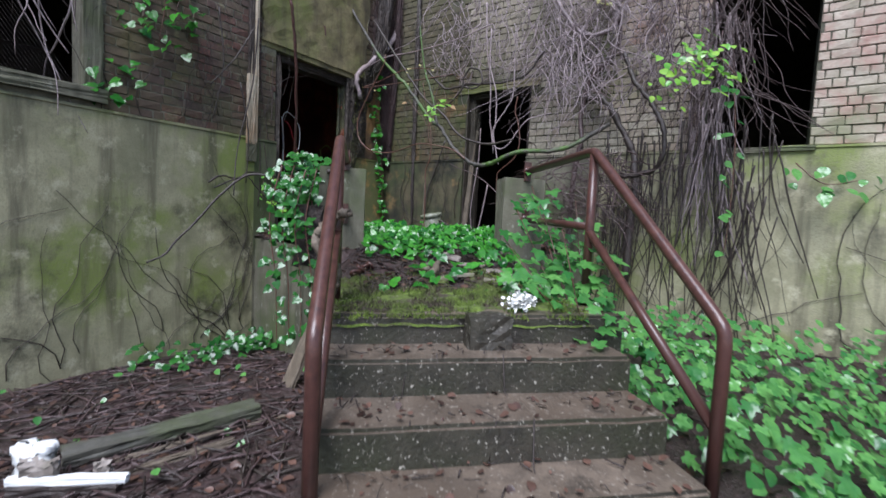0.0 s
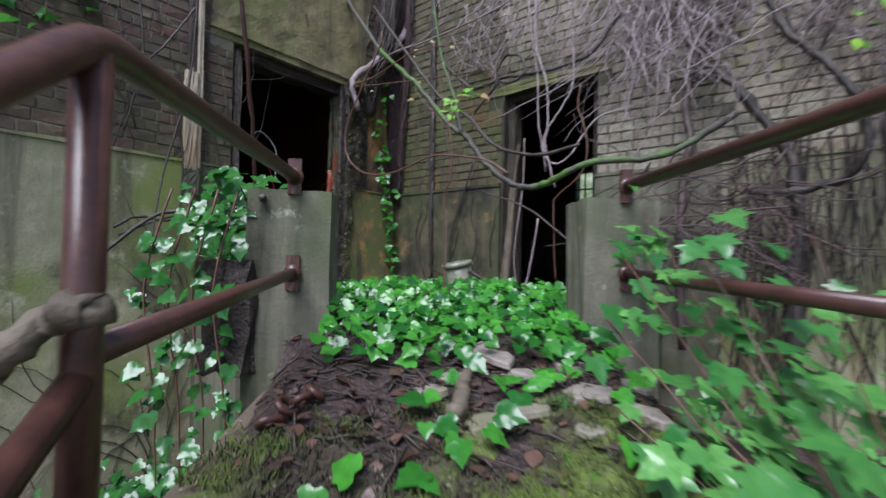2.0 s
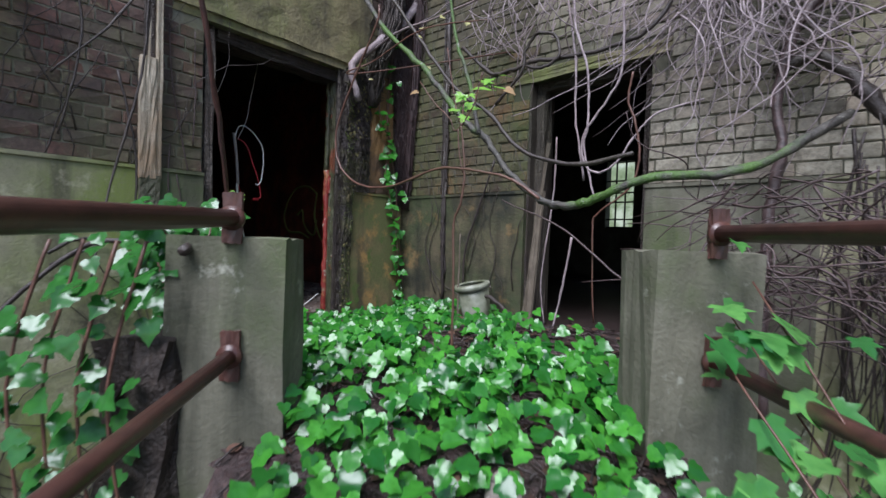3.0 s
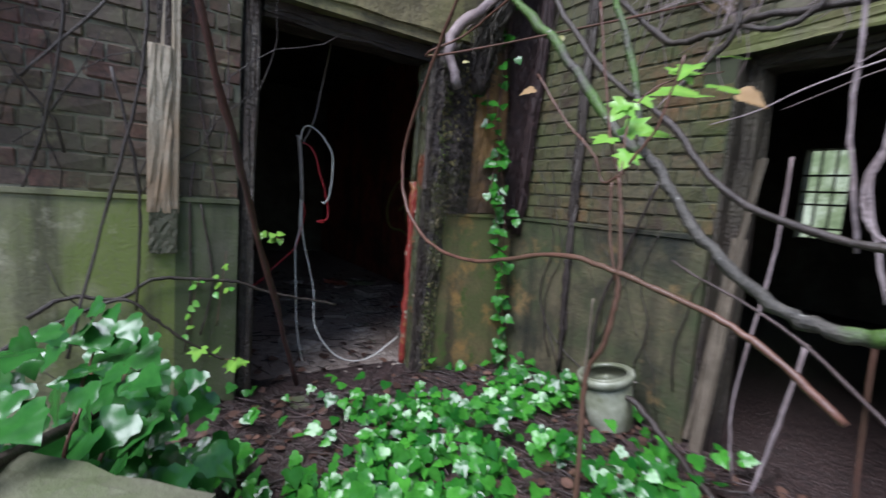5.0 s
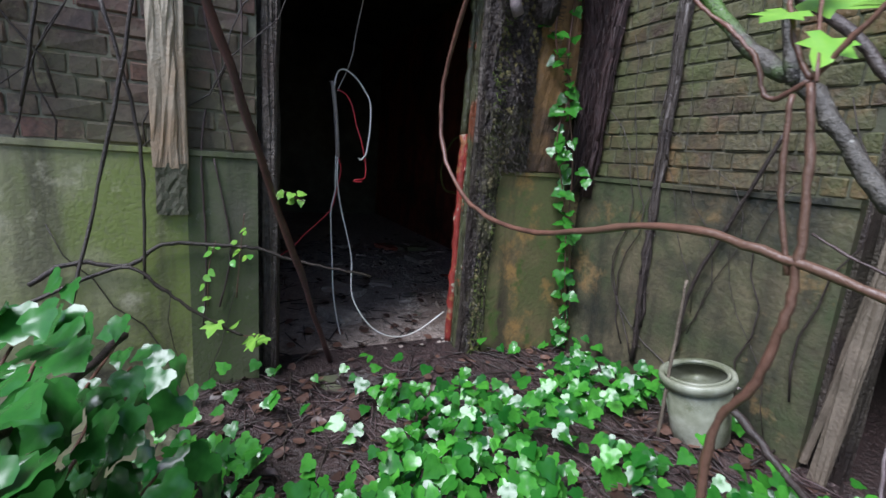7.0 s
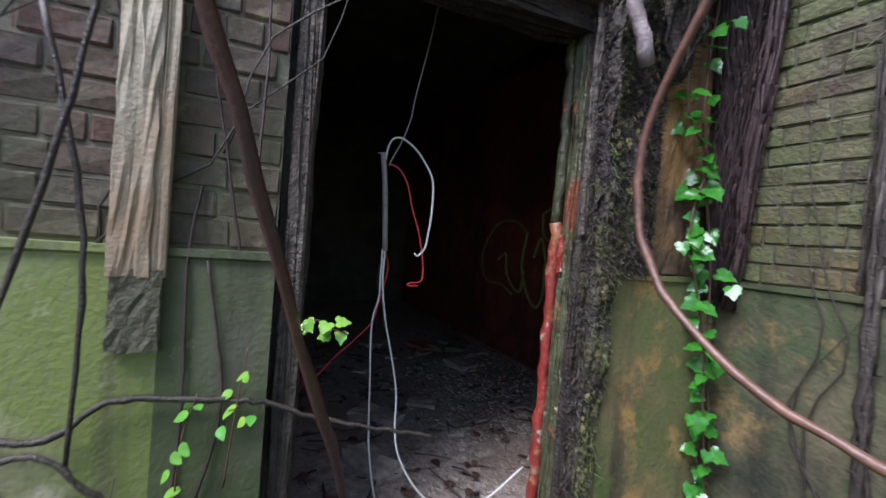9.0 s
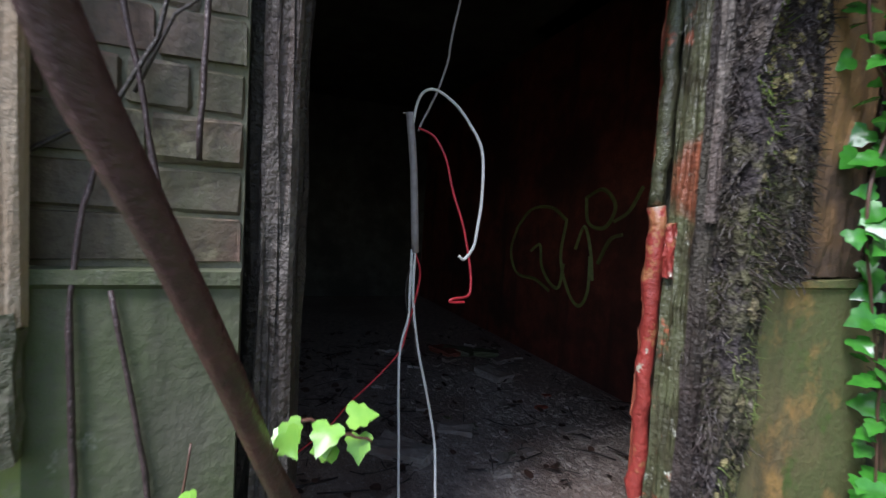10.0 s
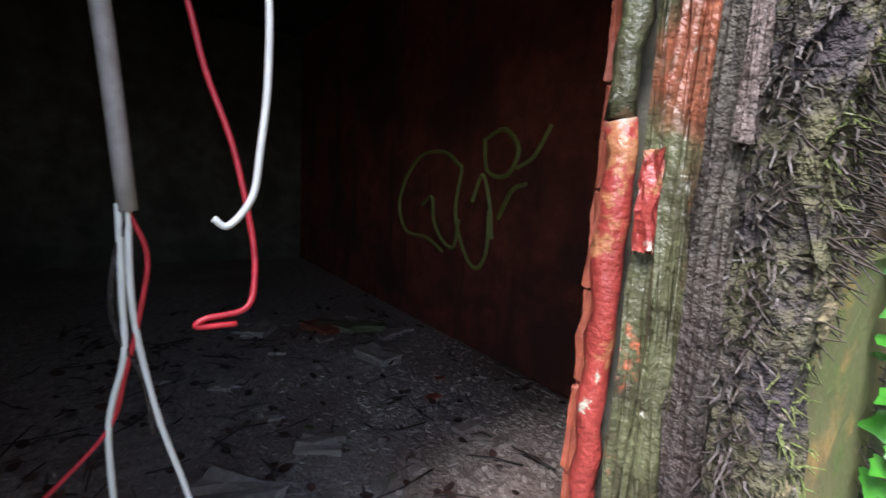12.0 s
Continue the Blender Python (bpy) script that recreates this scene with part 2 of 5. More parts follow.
RED_BRICK = surface("red_brick", (0.5, 0.13, 0.07), (0.28, 0.07, 0.04), (0.32, 0.1, 0.06), scale=20, rough=0.6)
MOSS = surface("moss", (0.22, 0.32, 0.05), (0.06, 0.09, 0.02), (0.1, 0.1, 0.042), scale=14, rough=0.95, extra=((0.075, 0.055, 0.04), 5, 0.48, 0.6), bump_scale=110, bump_strength=1.0, bump_dist=0.02, second=((0.3, 0.27, 0.22), 30, 0.62, 0.66))
STONE = surface("rubble_stone", (0.33, 0.29, 0.26), (0.15, 0.125, 0.105), (0.15, 0.16, 0.07), scale=12, rough=0.6)
KERB = surface("sunken_kerb", (0.095, 0.092, 0.075), (0.042, 0.04, 0.032), (0.07, 0.085, 0.04), stain_amount=(0.46, 0.62), scale=9, rough=0.6, second=((0.16, 0.07, 0.05), 5, 0.6, 0.68))
WHITE_PLASTIC = surface("dirty_white_plastic", (0.52, 0.53, 0.44), (0.26, 0.27, 0.2), (0.1, 0.11, 0.06), stain_amount=(0.42, 0.58), scale=14, rough=0.4, bump_scale=120, bump_strength=0.1)
WHITE_WIRE = surface("white_cable", (0.86, 0.85, 0.8), (0.76, 0.74, 0.68), (0.6, 0.58, 0.5), scale=30, rough=0.35, bump_strength=0.05)
RED_WIRE = surface("red_cable", (0.65, 0.035, 0.05), (0.45, 0.025, 0.035), (0.4, 0.03, 0.03), scale=30, rough=0.35, bump_strength=0.05)
GREY_PIPE = surface("grey_conduit", (0.4, 0.35, 0.33), (0.28, 0.24, 0.22), (0.25, 0.22, 0.2), scale=30, rough=0.5, bump_strength=0.1)
GRAFFITI = surface("graffiti_paint", (0.32, 0.36, 0.1), (0.2, 0.23, 0.06), (0.2, 0.22, 0.08), scale=20, rough=0.6, bump_strength=0.1)
PETAL = surface("white_petals", (0.85, 0.85, 0.83), (0.75, 0.76, 0.72), (0.8, 0.8, 0.76), scale=20, rough=0.6, bump_strength=0.1)
IVY = leaf_mat("ivy_leaf", (0.01, 0.095, 0.012), (0.08, 0.34, 0.036), 0.22)
# Darker greens than IVY, for the wall's foot and the pier.
IVY_DARK = leaf_mat("dark_ivy_leaf", (0.01, 0.07, 0.014), (0.05, 0.21, 0.035), 0.21)
NETTLE = leaf_mat("ground_cover_leaf", (0.025, 0.14, 0.03), (0.14, 0.36, 0.085), 0.24)
LIME = leaf_mat("young_leaf", (0.1, 0.34, 0.05), (0.32, 0.52, 0.08), 0.25)
YELLOW = leaf_mat("yellow_leaf", (0.36, 0.38, 0.12), (0.55, 0.48, 0.24), 0.35)
AUTUMN = leaf_mat("turning_leaf", (0.3, 0.17, 0.08), (0.42, 0.3, 0.16), 0.25)
LITTER = leaf_mat("dead_leaf", (0.05, 0.028, 0.022), (0.2, 0.11, 0.08), 0.35)
GLASS_OUT = surface("far_trees", (0.3, 0.36, 0.2), (0.12, 0.17, 0.07), (0.5, 0.55, 0.4), scale=5)


# ---- building blocks ----
def link_mesh(name, bm, material, parent=None, smooth=False):
    me = bpy.data.meshes.new(name)
    bm.to_mesh(me)
    bm.free()
    me.materials.append(material)
    if smooth:
        me.polygons.foreach_set("use_smooth", [True] * len(me.polygons))
    ob = new(name, me)
    if parent:
        ob.parent = parent
    return ob


def part(name, bm, material, parent, label="", smooth=False):
    ob = link_mesh(name, bm, material, parent, smooth)
    if label:
        ob["label"] = label
    return ob


def box_bm(x0, x1, y0, y1, z0, z1, bm=None, m=None):
    bm = bm or bmesh.new()
    v = [bm.verts.new((x, y, z)) for x in (x0, x1) for y in (y0, y1) for z in (z0, z1)]
    for q in ((0, 1, 3, 2), (4, 6, 7, 5), (0, 4, 5, 1), (2, 3, 7, 6), (0, 2, 6, 4), (1, 5, 7, 3)):
        bm.faces.new([v[i] for i in q])
    if m:
        bmesh.ops.transform(bm, matrix=m, verts=v)
    return bm


def tube_bm(pts, radii, n=8, bm=None, wob=0.0, rng=None):
    """A tube along points, with a radius at each."""
    bm = bm or bmesh.new()
    pts = [Vector(p) for p in pts]
    rings = []
    side = None
    for i, p in enumerate(pts):
        d = (pts[min(i + 1, len(pts) - 1)] - pts[max(i - 1, 0)]).normalized()
        if side is None:
            side = d.cross(Vector((0.31, 0.2, 0.93)) if abs(d.z) < 0.9 else Vector((1, 0, 0))).normalized()
        else:
            side = (side - d * side.dot(d)).normalized()
        up = d.cross(side)
        r = radii[i] if isinstance(radii, (list, tuple)) else radii
        ring = []
        for k in range(n):
            a = 2 * math.pi * k / n
            rr = r * (1 + (rng.uniform(-wob, wob) if rng else 0))
            ring.append(bm.verts.new(p + side * math.cos(a) * rr + up * math.sin(a) * rr))
        rings.append(ring)
    for a, b in zip(rings, rings[1:]):
        for k in range(n):
            bm.faces.new((a[k], a[(k + 1) % n], b[(k + 1) % n], b[k]))
    bm.faces.new(rings[0][::-1])
    bm.faces.new(rings[-1])
    return bm


def smooth_path(ctrl, steps=6):
    """Catmull-Rom through control points."""
    c = [Vector(p) for p in ctrl]
    c = [c[0] * 2 - c[1]] + c + [c[-1] * 2 - c[-2]]
    out = []
    for i in range(1, len(c) - 2):
        for k in range(steps):
            t = k / steps
            a, b, d, e = c[i - 1], c[i], c[i + 1], c[i + 2]
            out.append(0.5 * (2 * b + (d - a) * t + (2 * a - 5 * b + 4 * d - e) * t * t + (3 * b - a - 3 * d + e) * t ** 3))
    out.append(c[-2].copy())
    return out


# stair axis: along goes up the flight, across goes to its right
SO, SA, SR = Vector((3.804, -3.344, 0)), Vector((-0.715, 0.699, 0)), Vector((0.699, 0.715, 0))
STAIR = Matrix(((SR.x, SA.x, 0, SO.x), (SR.y, SA.y, 0, SO.y), (0, 0, 1, 0), (0, 0, 0, 1)))


def st(s, f, z):
    """A place from metres across, metres up the flight, and height."""
    return SO + SA * f + SR * s + Vector((0, 0, z))


def stl(x, y):
    d = Vector((x, y, 0)) - SO
    return d.dot(SR), d.dot(SA)




LEAF_SHAPES = {
    "ivy": [(0, 0.0), (-0.2, -0.13), (-0.42, -0.03), (-0.52, 0.14), (-0.4, 0.3), (-0.42, 0.5), (-0.25, 0.62), (-0.12, 0.82), (0, 1.0)],
    "oval": [(0, -0.02), (-0.25, 0.05), (-0.4, 0.3), (-0.36, 0.55), (-0.2, 0.8), (0, 1.0)],
    "maple": [(0, 0.0), (-0.28, -0.1), (-0.5, 0.1), (-0.36, 0.2), (-0.56, 0.52), (-0.25, 0.48), (-0.2, 0.7), (0, 1.0)],
}


def leaves_data(items, shape, rng):
    """Verts and faces of folded leaves; an item is a place, a facing, a size and the way of the tip."""
    half = LEAF_SHAPES[shape]
    ring = half + [(-u, v) for u, v in half[-2:0:-1]]
    verts, faces = [], []
    for p, nrm, size, tip in items:
        nz = Vector(nrm).normalized()
        ty = Vector(tip)
        ty = ty - nz * ty.dot(nz)
        ty = ty.normalized() if ty.length > 1e-4 else nz.orthogonal().normalized()
        tx = ty.cross(nz)
        k = len(verts)
        curl, fold = rng.uniform(-0.28, 0.02), rng.uniform(-0.05, 0.2)
        for u, v in [(0, 0.3)] + ring:
            h = fold * abs(u) + curl * v * v + (rng.uniform(-0.02, 0.02) if (u, v) != (0, 0.3) else 0)
            verts.append(Vector(p) + (tx * u + ty * v + nz * h) * size)
        n = len(ring)
        faces += [(k, k + 1 + j, k + 1 + (j + 1) % n) for j in range(n)]
    return verts, faces


def leaves(name, items, shape, material, parent=None, label="", category="", seed=1, kind=""):
    me = bpy.data.meshes.new(name)
    v, f = leaves_data(items, shape, random.Random(seed))
    me.from_pydata(v, [], f)
    me.polygons.foreach_set("use_smooth", [True] * len(me.polygons))
    me.materials.append(material)
    ob = new(name, me)
    if parent:
        ob.parent = parent
        if label:
            ob["label"] = label
        return ob
    return tagged(ob, label, category, kind=kind)


def stem(name, ctrl, r0, r1, material, label, category="vine", group="", parent=None, n=7, seed=3):
    """A tapering woody stem with knots along control points."""
    rng = random.Random(seed + len(ctrl))
    pts = smooth_path(ctrl, 7)
    m = len(pts)
    pts = [p + Vector((rng.uniform(-1, 1), rng.uniform(-1, 1), rng.uniform(-1, 1))) * r0 * 0.35 for p in pts]
    rad = [(r0 + (r1 - r0) * i / (m - 1)) * rng.uniform(0.85, 1.18) for i in range(m)]
    bm = tube_bm(pts, rad, n, wob=0.08, rng=rng)
    if parent:
        return part(name, bm, material, parent, label, smooth=True)
    return tagged(link_mesh(name, bm, material, smooth=True), label, category, group)


def wire(name, ctrl, r, material, parent):
    return part(name, tube_bm(smooth_path(ctrl, 6), r, 6), material, parent, smooth=True)


def rough_block(x0, x1, y0, y1, z0, z1, rng, jag=0.01, cuts=3, m=None):
    """A block with uneven, chipped faces."""
    bm = box_bm(x0, x1, y0, y1, z0, z1)
    bmesh.ops.subdivide_edges(bm, edges=bm.edges[:], cuts=cuts, use_grid_fill=True)
    for v in bm.verts:
        v.co += Vector((rng.uniform(-jag, jag), rng.uniform(-jag, jag), rng.uniform(-jag, jag)))
    if m:
        bmesh.ops.transform(bm, matrix=m, verts=bm.verts)
    return bm


# ---- large structure ----
# TOP carries both walls on, unseen, above about 3 m to shade the corner.
WALL_T, TOP, BAND = 0.27, 6.5, 1.1
WALL_N = 0.4
D1 = (-2.0, -0.72, 2.2)
D2 = (1.5, 2.46, 2.0)
WB = (4.4, 5.28, 1.1, 2.85)
WA = (-5.7, -3.92, 1.27, 3.0)
FW = (-0.24, 0.32, 1.0, 2.36)
rnd = random.Random(11)


def wall_with_holes(name, along, lo, hi, z0, z1, t0, t1, holes, material, label):
    """A wall of rectangular pieces round its openings; along: 'x' or 'y'."""
    bm = bmesh.new()
    cuts = sorted({lo, hi, *[h[0] for h in holes], *[h[1] for h in holes]})
    for a, b in zip(cuts, cuts[1:]):
        mid = (a + b) / 2
        zs = sorted({z0, z1, *[z for h in holes if h[0] < mid < h[1] for z in h[2:]]})
        for p, q in zip(zs, zs[1:]):
            if any(h[0] < mid < h[1] and h[2] < (p + q) / 2 < h[3] for h in holes):
                continue
            if along == "x":
                box_bm(a, b, t0, t1, p, q, bm)
            else:
                box_bm(t0, t1, a, b, p, q, bm)
    return tagged(link_mesh(name, bm, material), label, "wall", kind="structure")


HOLES_A = [(D1[0], D1[1], -0.12, D1[2]), (*WA[:2], *WA[2:])]
HOLES_B = [(D2[0], D2[1], -0.1, D2[2]), (*WB[:2], *WB[2:])]
wall_a = wall_with_holes("wall_west", "y", -11, 0, -2.4, TOP, -WALL_T, 0, HOLES_A, MORTAR, "old brick wall above a stained plaster base")
wall_b = wall_with_holes("wall_north", "x", -WALL_T, 11, -2.4, TOP, 0.001, WALL_N, HOLES_B, DARK_MORTAR, "old brick wall above a stained plaster base")


def band(name, along, a, b, material, label):
    """The plaster plinth, slightly uneven, with a thin ledge along its top."""
    bm = bmesh.new()
    n = max(2, int((b - a) / 0.12))
    cols = []
    for i in range(n + 1):
        u = a + (b - a) * i / n
        d = 0.045 + 0.008 * noise.noise(Vector((u * 1.7, 2, 0)))
        e = 0.012 + 0.008 * noise.noise(Vector((u * 9, 4, 0)))
        top = BAND + 0.012 * noise.noise(Vector((u * 3, 5, 1)))
        prof = [(0, -2.4), (d, -2.4), (d, -0.5), (d, 0.3), (d, BAND - 0.03), (d + e, BAND - 0.022), (d + e, top), (0, top)]
        cols.append([bm.verts.new((q, u, z) if along == "y" else (u, -q, z)) for q, z in prof])
    for p, q in zip(cols, cols[1:]):
        for k in range(7):
            bm.faces.new((p[k], q[k], q[k + 1], p[k + 1]))
    bm.faces.new(cols[0])
    bm.faces.new(cols[-1][::-1])
    bmesh.ops.recalc_face_normals(bm, faces=bm.faces)
    return tagged(link_mesh(name, bm, material), label, "wall base", kind="structure")


band("plinth_door_west", "y", -2.29, D1[0], PIER, "dark green plaster base at the doorway's edge")
band("plinth_west", "y", -11, -2.29, CONCRETE, "mossy, streaked plaster base of the brick wall")
band("plinth_corner_west", "y", -0.7, -0.06, OCHRE_PLASTER, "damp, rust-stained plaster base by the doorway")
band("plinth_corner_north", "x", 0.0, D2[0], DAMP_SHADED_PLASTER, "damp plaster base between the doorways, darkened in colour for plant shade")
band("plinth_door_north", "x", D2[1], 3.4, PIER, "dark, mossy plaster base beside the doorway")
band("plinth_north", "x", 3.4, 11, CONCRETE, "mossy, streaked plaster base of the brick wall")
tagged(link_mesh("render_patch", rough_block(0.0, 0.035, -0.5, -0.2, BAND + 0.01, 2.25, random.Random(3), 0.006, 10), OCHRE), "rust-stained, peeling render over the bricks", "wall", kind="structure")

over = rough_block(0.0, 0.03, -2.2, -0.5, 2.26, 3.7, random.Random(7), 0.006, 12)
for v in over.verts:
    v.co.y += 0.06 * noise.noise(Vector((v.co.z * 5, v.co.y, 3)))
tagged(link_mesh("render_patch_upper", over, MOSSY_RENDER), "mossy yellow-brown render over the doorway", "wall", kind="structure")


def lintel(name, b, label):
    bm = rough_block(*b, random.Random(4), 0.008, 4)
    return tagged(link_mesh(name, bm, MOSSY_RENDER), label, "lintel", kind="structure")


lintel("lintel_west", (-0.26, 0.012, D1[0] - 0.2, -0.6, D1[2], D1[2] + 0.2), "mossy concrete lintel over the doorway")
lintel("lintel_north", (D2[0] - 0.15, D2[1] + 0.12, -0.006, 0.3, D2[2], D2[2] + 0.09), "mossy concrete lintel over the doorway")

# rooms behind the openings
for nm, b in (("room_floor_west", (-6.5, -WALL_T, -4.5, 0.62, -0.25, -0.06)), ("room_floor_north", (-3.0, 8, WALL_N, 6.0, -0.25, -0.062)),
              ("threshold_west", (-WALL_T, 0.0, D1[0], D1[1], -0.25, -0.055)), ("threshold_north", (D2[0], D2[1], 0, WALL_N, -0.25, -0.058))):
    tagged(link_mesh(nm, box_bm(*b), SOIL if "north" in nm or "threshold" in nm else ROOM_FLOOR), "dirty floor strewn with rubble in a dark room", "floor", kind="structure")
for nm, b in (("ceiling_west", (-6.5, -WALL_T, -4.5, 0.62, 3.1, 3.3)), ("ceiling_north", (-3.0, 8, WALL_N, 6.0, 3.1, 3.3))):
    tagged(link_mesh(nm, box_bm(*b), INNER), "dark ceiling of an abandoned room", "ceiling", kind="structure")
for nm, b, mt in (("wall_partition", (-6.5, -0.002, 0.62, 0.8, -0.25, 3.3), PARTITION), ("wall_far_west", (-6.75, -6.5, -4.75, 0.8, -0.25, 3.3), INNER),
                  ("wall_room_south", (-6.5, -WALL_T, -4.75, -4.5, -0.25, 3.3), INNER), ("wall_room_west", (-3.25, -3.0, 0.8, 6.25, -0.25, 3.3), INNER),
                  ("wall_return", (-WALL_T, -0.002, WALL_N, 0.62, -0.25, 3.3), INNER), ("wall_room_east", (8, 8.25, WALL_N, 6.25, -0.25, 3.3), INNER)):
    tagged(link_mesh(nm, box_bm(*b), mt), "dark, damp interior wall", "wall", kind="structure")
wall_with_holes("wall_far_north", "x", -3.0, 8.0, -0.25, 3.3, 6.0, 6.25, [FW], INNER, "dark interior wall with a window")
tagged(link_mesh("roof_slab", box_bm(-7.5, 9, 0.56, 7, 3.32, 3.5), INNER), "flat roof slab over the dark rooms", "roof", kind="structure")
tagged(link_mesh("roof_slab_west", box_bm(-7.5, -0.56, -6, 0.55, 3.32, 3.5), INNER), "flat roof slab over the dark rooms", "roof", kind="structure")


def ground_z(x, y):
    s, f = stl(x, y)
    n = noise.fractal(Vector((x * 0.8, y * 0.8, 0)), 1.0, 2.0, 4) * 0.05 + noise.fractal(Vector((x * 4, y * 4, 3)), 1.0, 2.0, 3) * 0.015
    west = max(0.0, min(1.0, (3.2 - x) / 3.0))
    k = max(0.0, min(1.0, (s + 1.0) / 1.6))
    zw = -1.0 - west * 0.3
    zn = -1.0 + max(0.0, min(1.0, (y + 3.2) / 3.2)) * 0.2
    return zw * (1 - k) + zn * k + n


def grid_ground():
    xs = [-400, -120, -40, -12, -5.4, -2, -0.3] + [-0.05 + 0.1 * i for i in range(120)] + [14, 20, 40, 120, 400]
    ys = [-400, -120, -40, -20, -14] + [-12 + 0.1 * i for i in range(121)] + [0.3, 3, 6.4, 12, 40, 120, 400]
    bm = bmesh.new()
    rows = [[bm.verts.new((x, y, ground_z(max(0, x), min(0, y)) if -1 < x < 13 and -13 < y < 1 else -1.15)) for y in ys] for x in xs]
    for a, b in zip(rows, rows[1:]):
        for j in range(len(ys) - 1):
            bm.faces.new((a[j], b[j], b[j + 1], a[j + 1]))
    return bm


tagged(link_mesh("ground", grid_ground(), SOIL, smooth=True), "dark soil with twigs and leaf mould", "ground", kind="structure")

# ---- steps, landing, piers ----
def stair_block(name, s0, s1, f0, f1, z0, z1, material, label, jag=0.008, cuts=7):
    """A worn block in the flight, its upward faces coloured paler for sky light."""
    bm = box_bm(s0, s1, f0, f1, z0, z1)
    bmesh.ops.bevel(bm, geom=bm.edges[:], offset=0.018, segments=2, affect="EDGES")
    bmesh.ops.subdivide_edges(bm, edges=[e for e in bm.edges if abs(e.verts[0].co.x - e.verts[1].co.x) > 0.3], cuts=cuts, use_grid_fill=True)
    for v in bm.verts:
        v.co += Vector([noise.noise(v.co * 5 + Vector((k * 9, f0 * 7, 0))) * jag for k in range(3)])
    bmesh.ops.transform(bm, matrix=STAIR, verts=bm.verts)
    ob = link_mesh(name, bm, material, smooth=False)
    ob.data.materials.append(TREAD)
    # Faces that look up take the paler, sky-lit colour; the risers stay dark.
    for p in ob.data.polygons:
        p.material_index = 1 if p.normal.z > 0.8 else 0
    return tagged(ob, label, "step", "entrance steps", "structure")


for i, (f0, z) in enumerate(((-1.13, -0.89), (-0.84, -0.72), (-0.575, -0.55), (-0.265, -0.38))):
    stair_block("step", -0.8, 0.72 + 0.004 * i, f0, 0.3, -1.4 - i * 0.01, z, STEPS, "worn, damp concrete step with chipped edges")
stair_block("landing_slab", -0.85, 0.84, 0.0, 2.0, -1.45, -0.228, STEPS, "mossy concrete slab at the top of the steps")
tagged(link_mesh("concrete_block", rough_block(-0.12, 0.1, -0.12, 0.0, -0.383, -0.21, random.Random(2), 0.008, 3, STAIR @ Matrix.Translation((0.03, -0.008, 0))), STEPS, smooth=False),
       "small broken concrete block lying on a step", "block")
for s0, s1, f0, lab in ((-1.0, -0.6, 1.83, "weathered concrete pier overgrown with ivy"), (0.66, 1.05, 1.74, "weathered concrete pier with a chipped top")):
    bm = rough_block(s0, s1, f0, f0 + 0.26, -1.7, 0.67, random.Random(5), 0.006, 5, STAIR)
    tagged(link_mesh("pier", bm, PIER), lab, "pier", "landing piers", "structure")

RIM = [st(-0.95, 1.95, 0), Vector((0.0, -2.25, 0)), Vector((0, 0, 0)), Vector((3.0, 0, 0)), st(1.0, 1.98, 0)]


def landing():
    bm = bmesh.new()
    lo = [bm.verts.new((p.x, p.y, -2.2)) for p in RIM]
    hi = [bm.verts.new((p.x, p.y, -0.08)) for p in RIM]
    bm.faces.new(hi)
    for i in range(5):
        j = (i + 1) % 5
        bm.faces.new((lo[i], lo[j], hi[j], hi[i]))
    return bm


tagged(link_mesh("landing_base", landing(), PIER), "concrete landing in the corner of the walls", "landing", kind="structure")


def inside(x, y, poly):
    c = False
    for a, b in zip(poly, poly[1:] + poly[:1]):
        if (a.y > y) != (b.y > y) and x < (b.x - a.x) * (y - a.y) / (b.y - a.y) + a.x:
            c = not c
    return c


def debris_z(x, y):
    """The top of the soil and rubble heaped on the slab and landing."""
    s, f = stl(x, y)
    n = noise.fractal(Vector((x * 2.2, y * 2.2, 7)), 1.0, 2.0, 4) * 0.05 + noise.fractal(Vector((x * 9, y * 9, 2)), 1.0, 2.0, 3) * 0.012
    t = max(0.0, min(1.0, (f - 0.35) / 1.45))
    z = -0.262 + 0.207 * t * t * (3 - 2 * t)
    z += 0.09 * max(0, min(1, x / 1.5 - 0.3)) * max(0, min(1, f - 1.7))
    edge = min(s + 0.84, 0.82 - s) if f < 1.7 else 1
    return z + n - max(0, 0.18 - edge) * 0.8


def debris():
    bm = bmesh.new()
    step, vs = 0.06, {}
    corridor = [st(-0.83, 0.3, 0), st(0.81, 0.35, 0), st(0.8, 2.1, 0), st(-0.8, 2.1, 0)]
    def vert(i, j):
        if (i, j) not in vs:
            x, y = i * step, -j * step
            vs[i, j] = bm.verts.new((x, y, debris_z(x, y)))
        return vs[i, j]
    for i in range(0, 110):
        for j in range(0, 90):
            x, y = (i + 0.5) * step, -(j + 0.5) * step
            if inside(x, y, RIM) or inside(x, y, corridor):
                bm.faces.new((vert(i, j + 1), vert(i + 1, j + 1), vert(i + 1, j), vert(i, j)))
    return bm


tagged(link_mesh("debris_mound", debris(), SOIL, smooth=True), "mound of dark leaf mould and rubble on the landing", "soil", kind="structure")


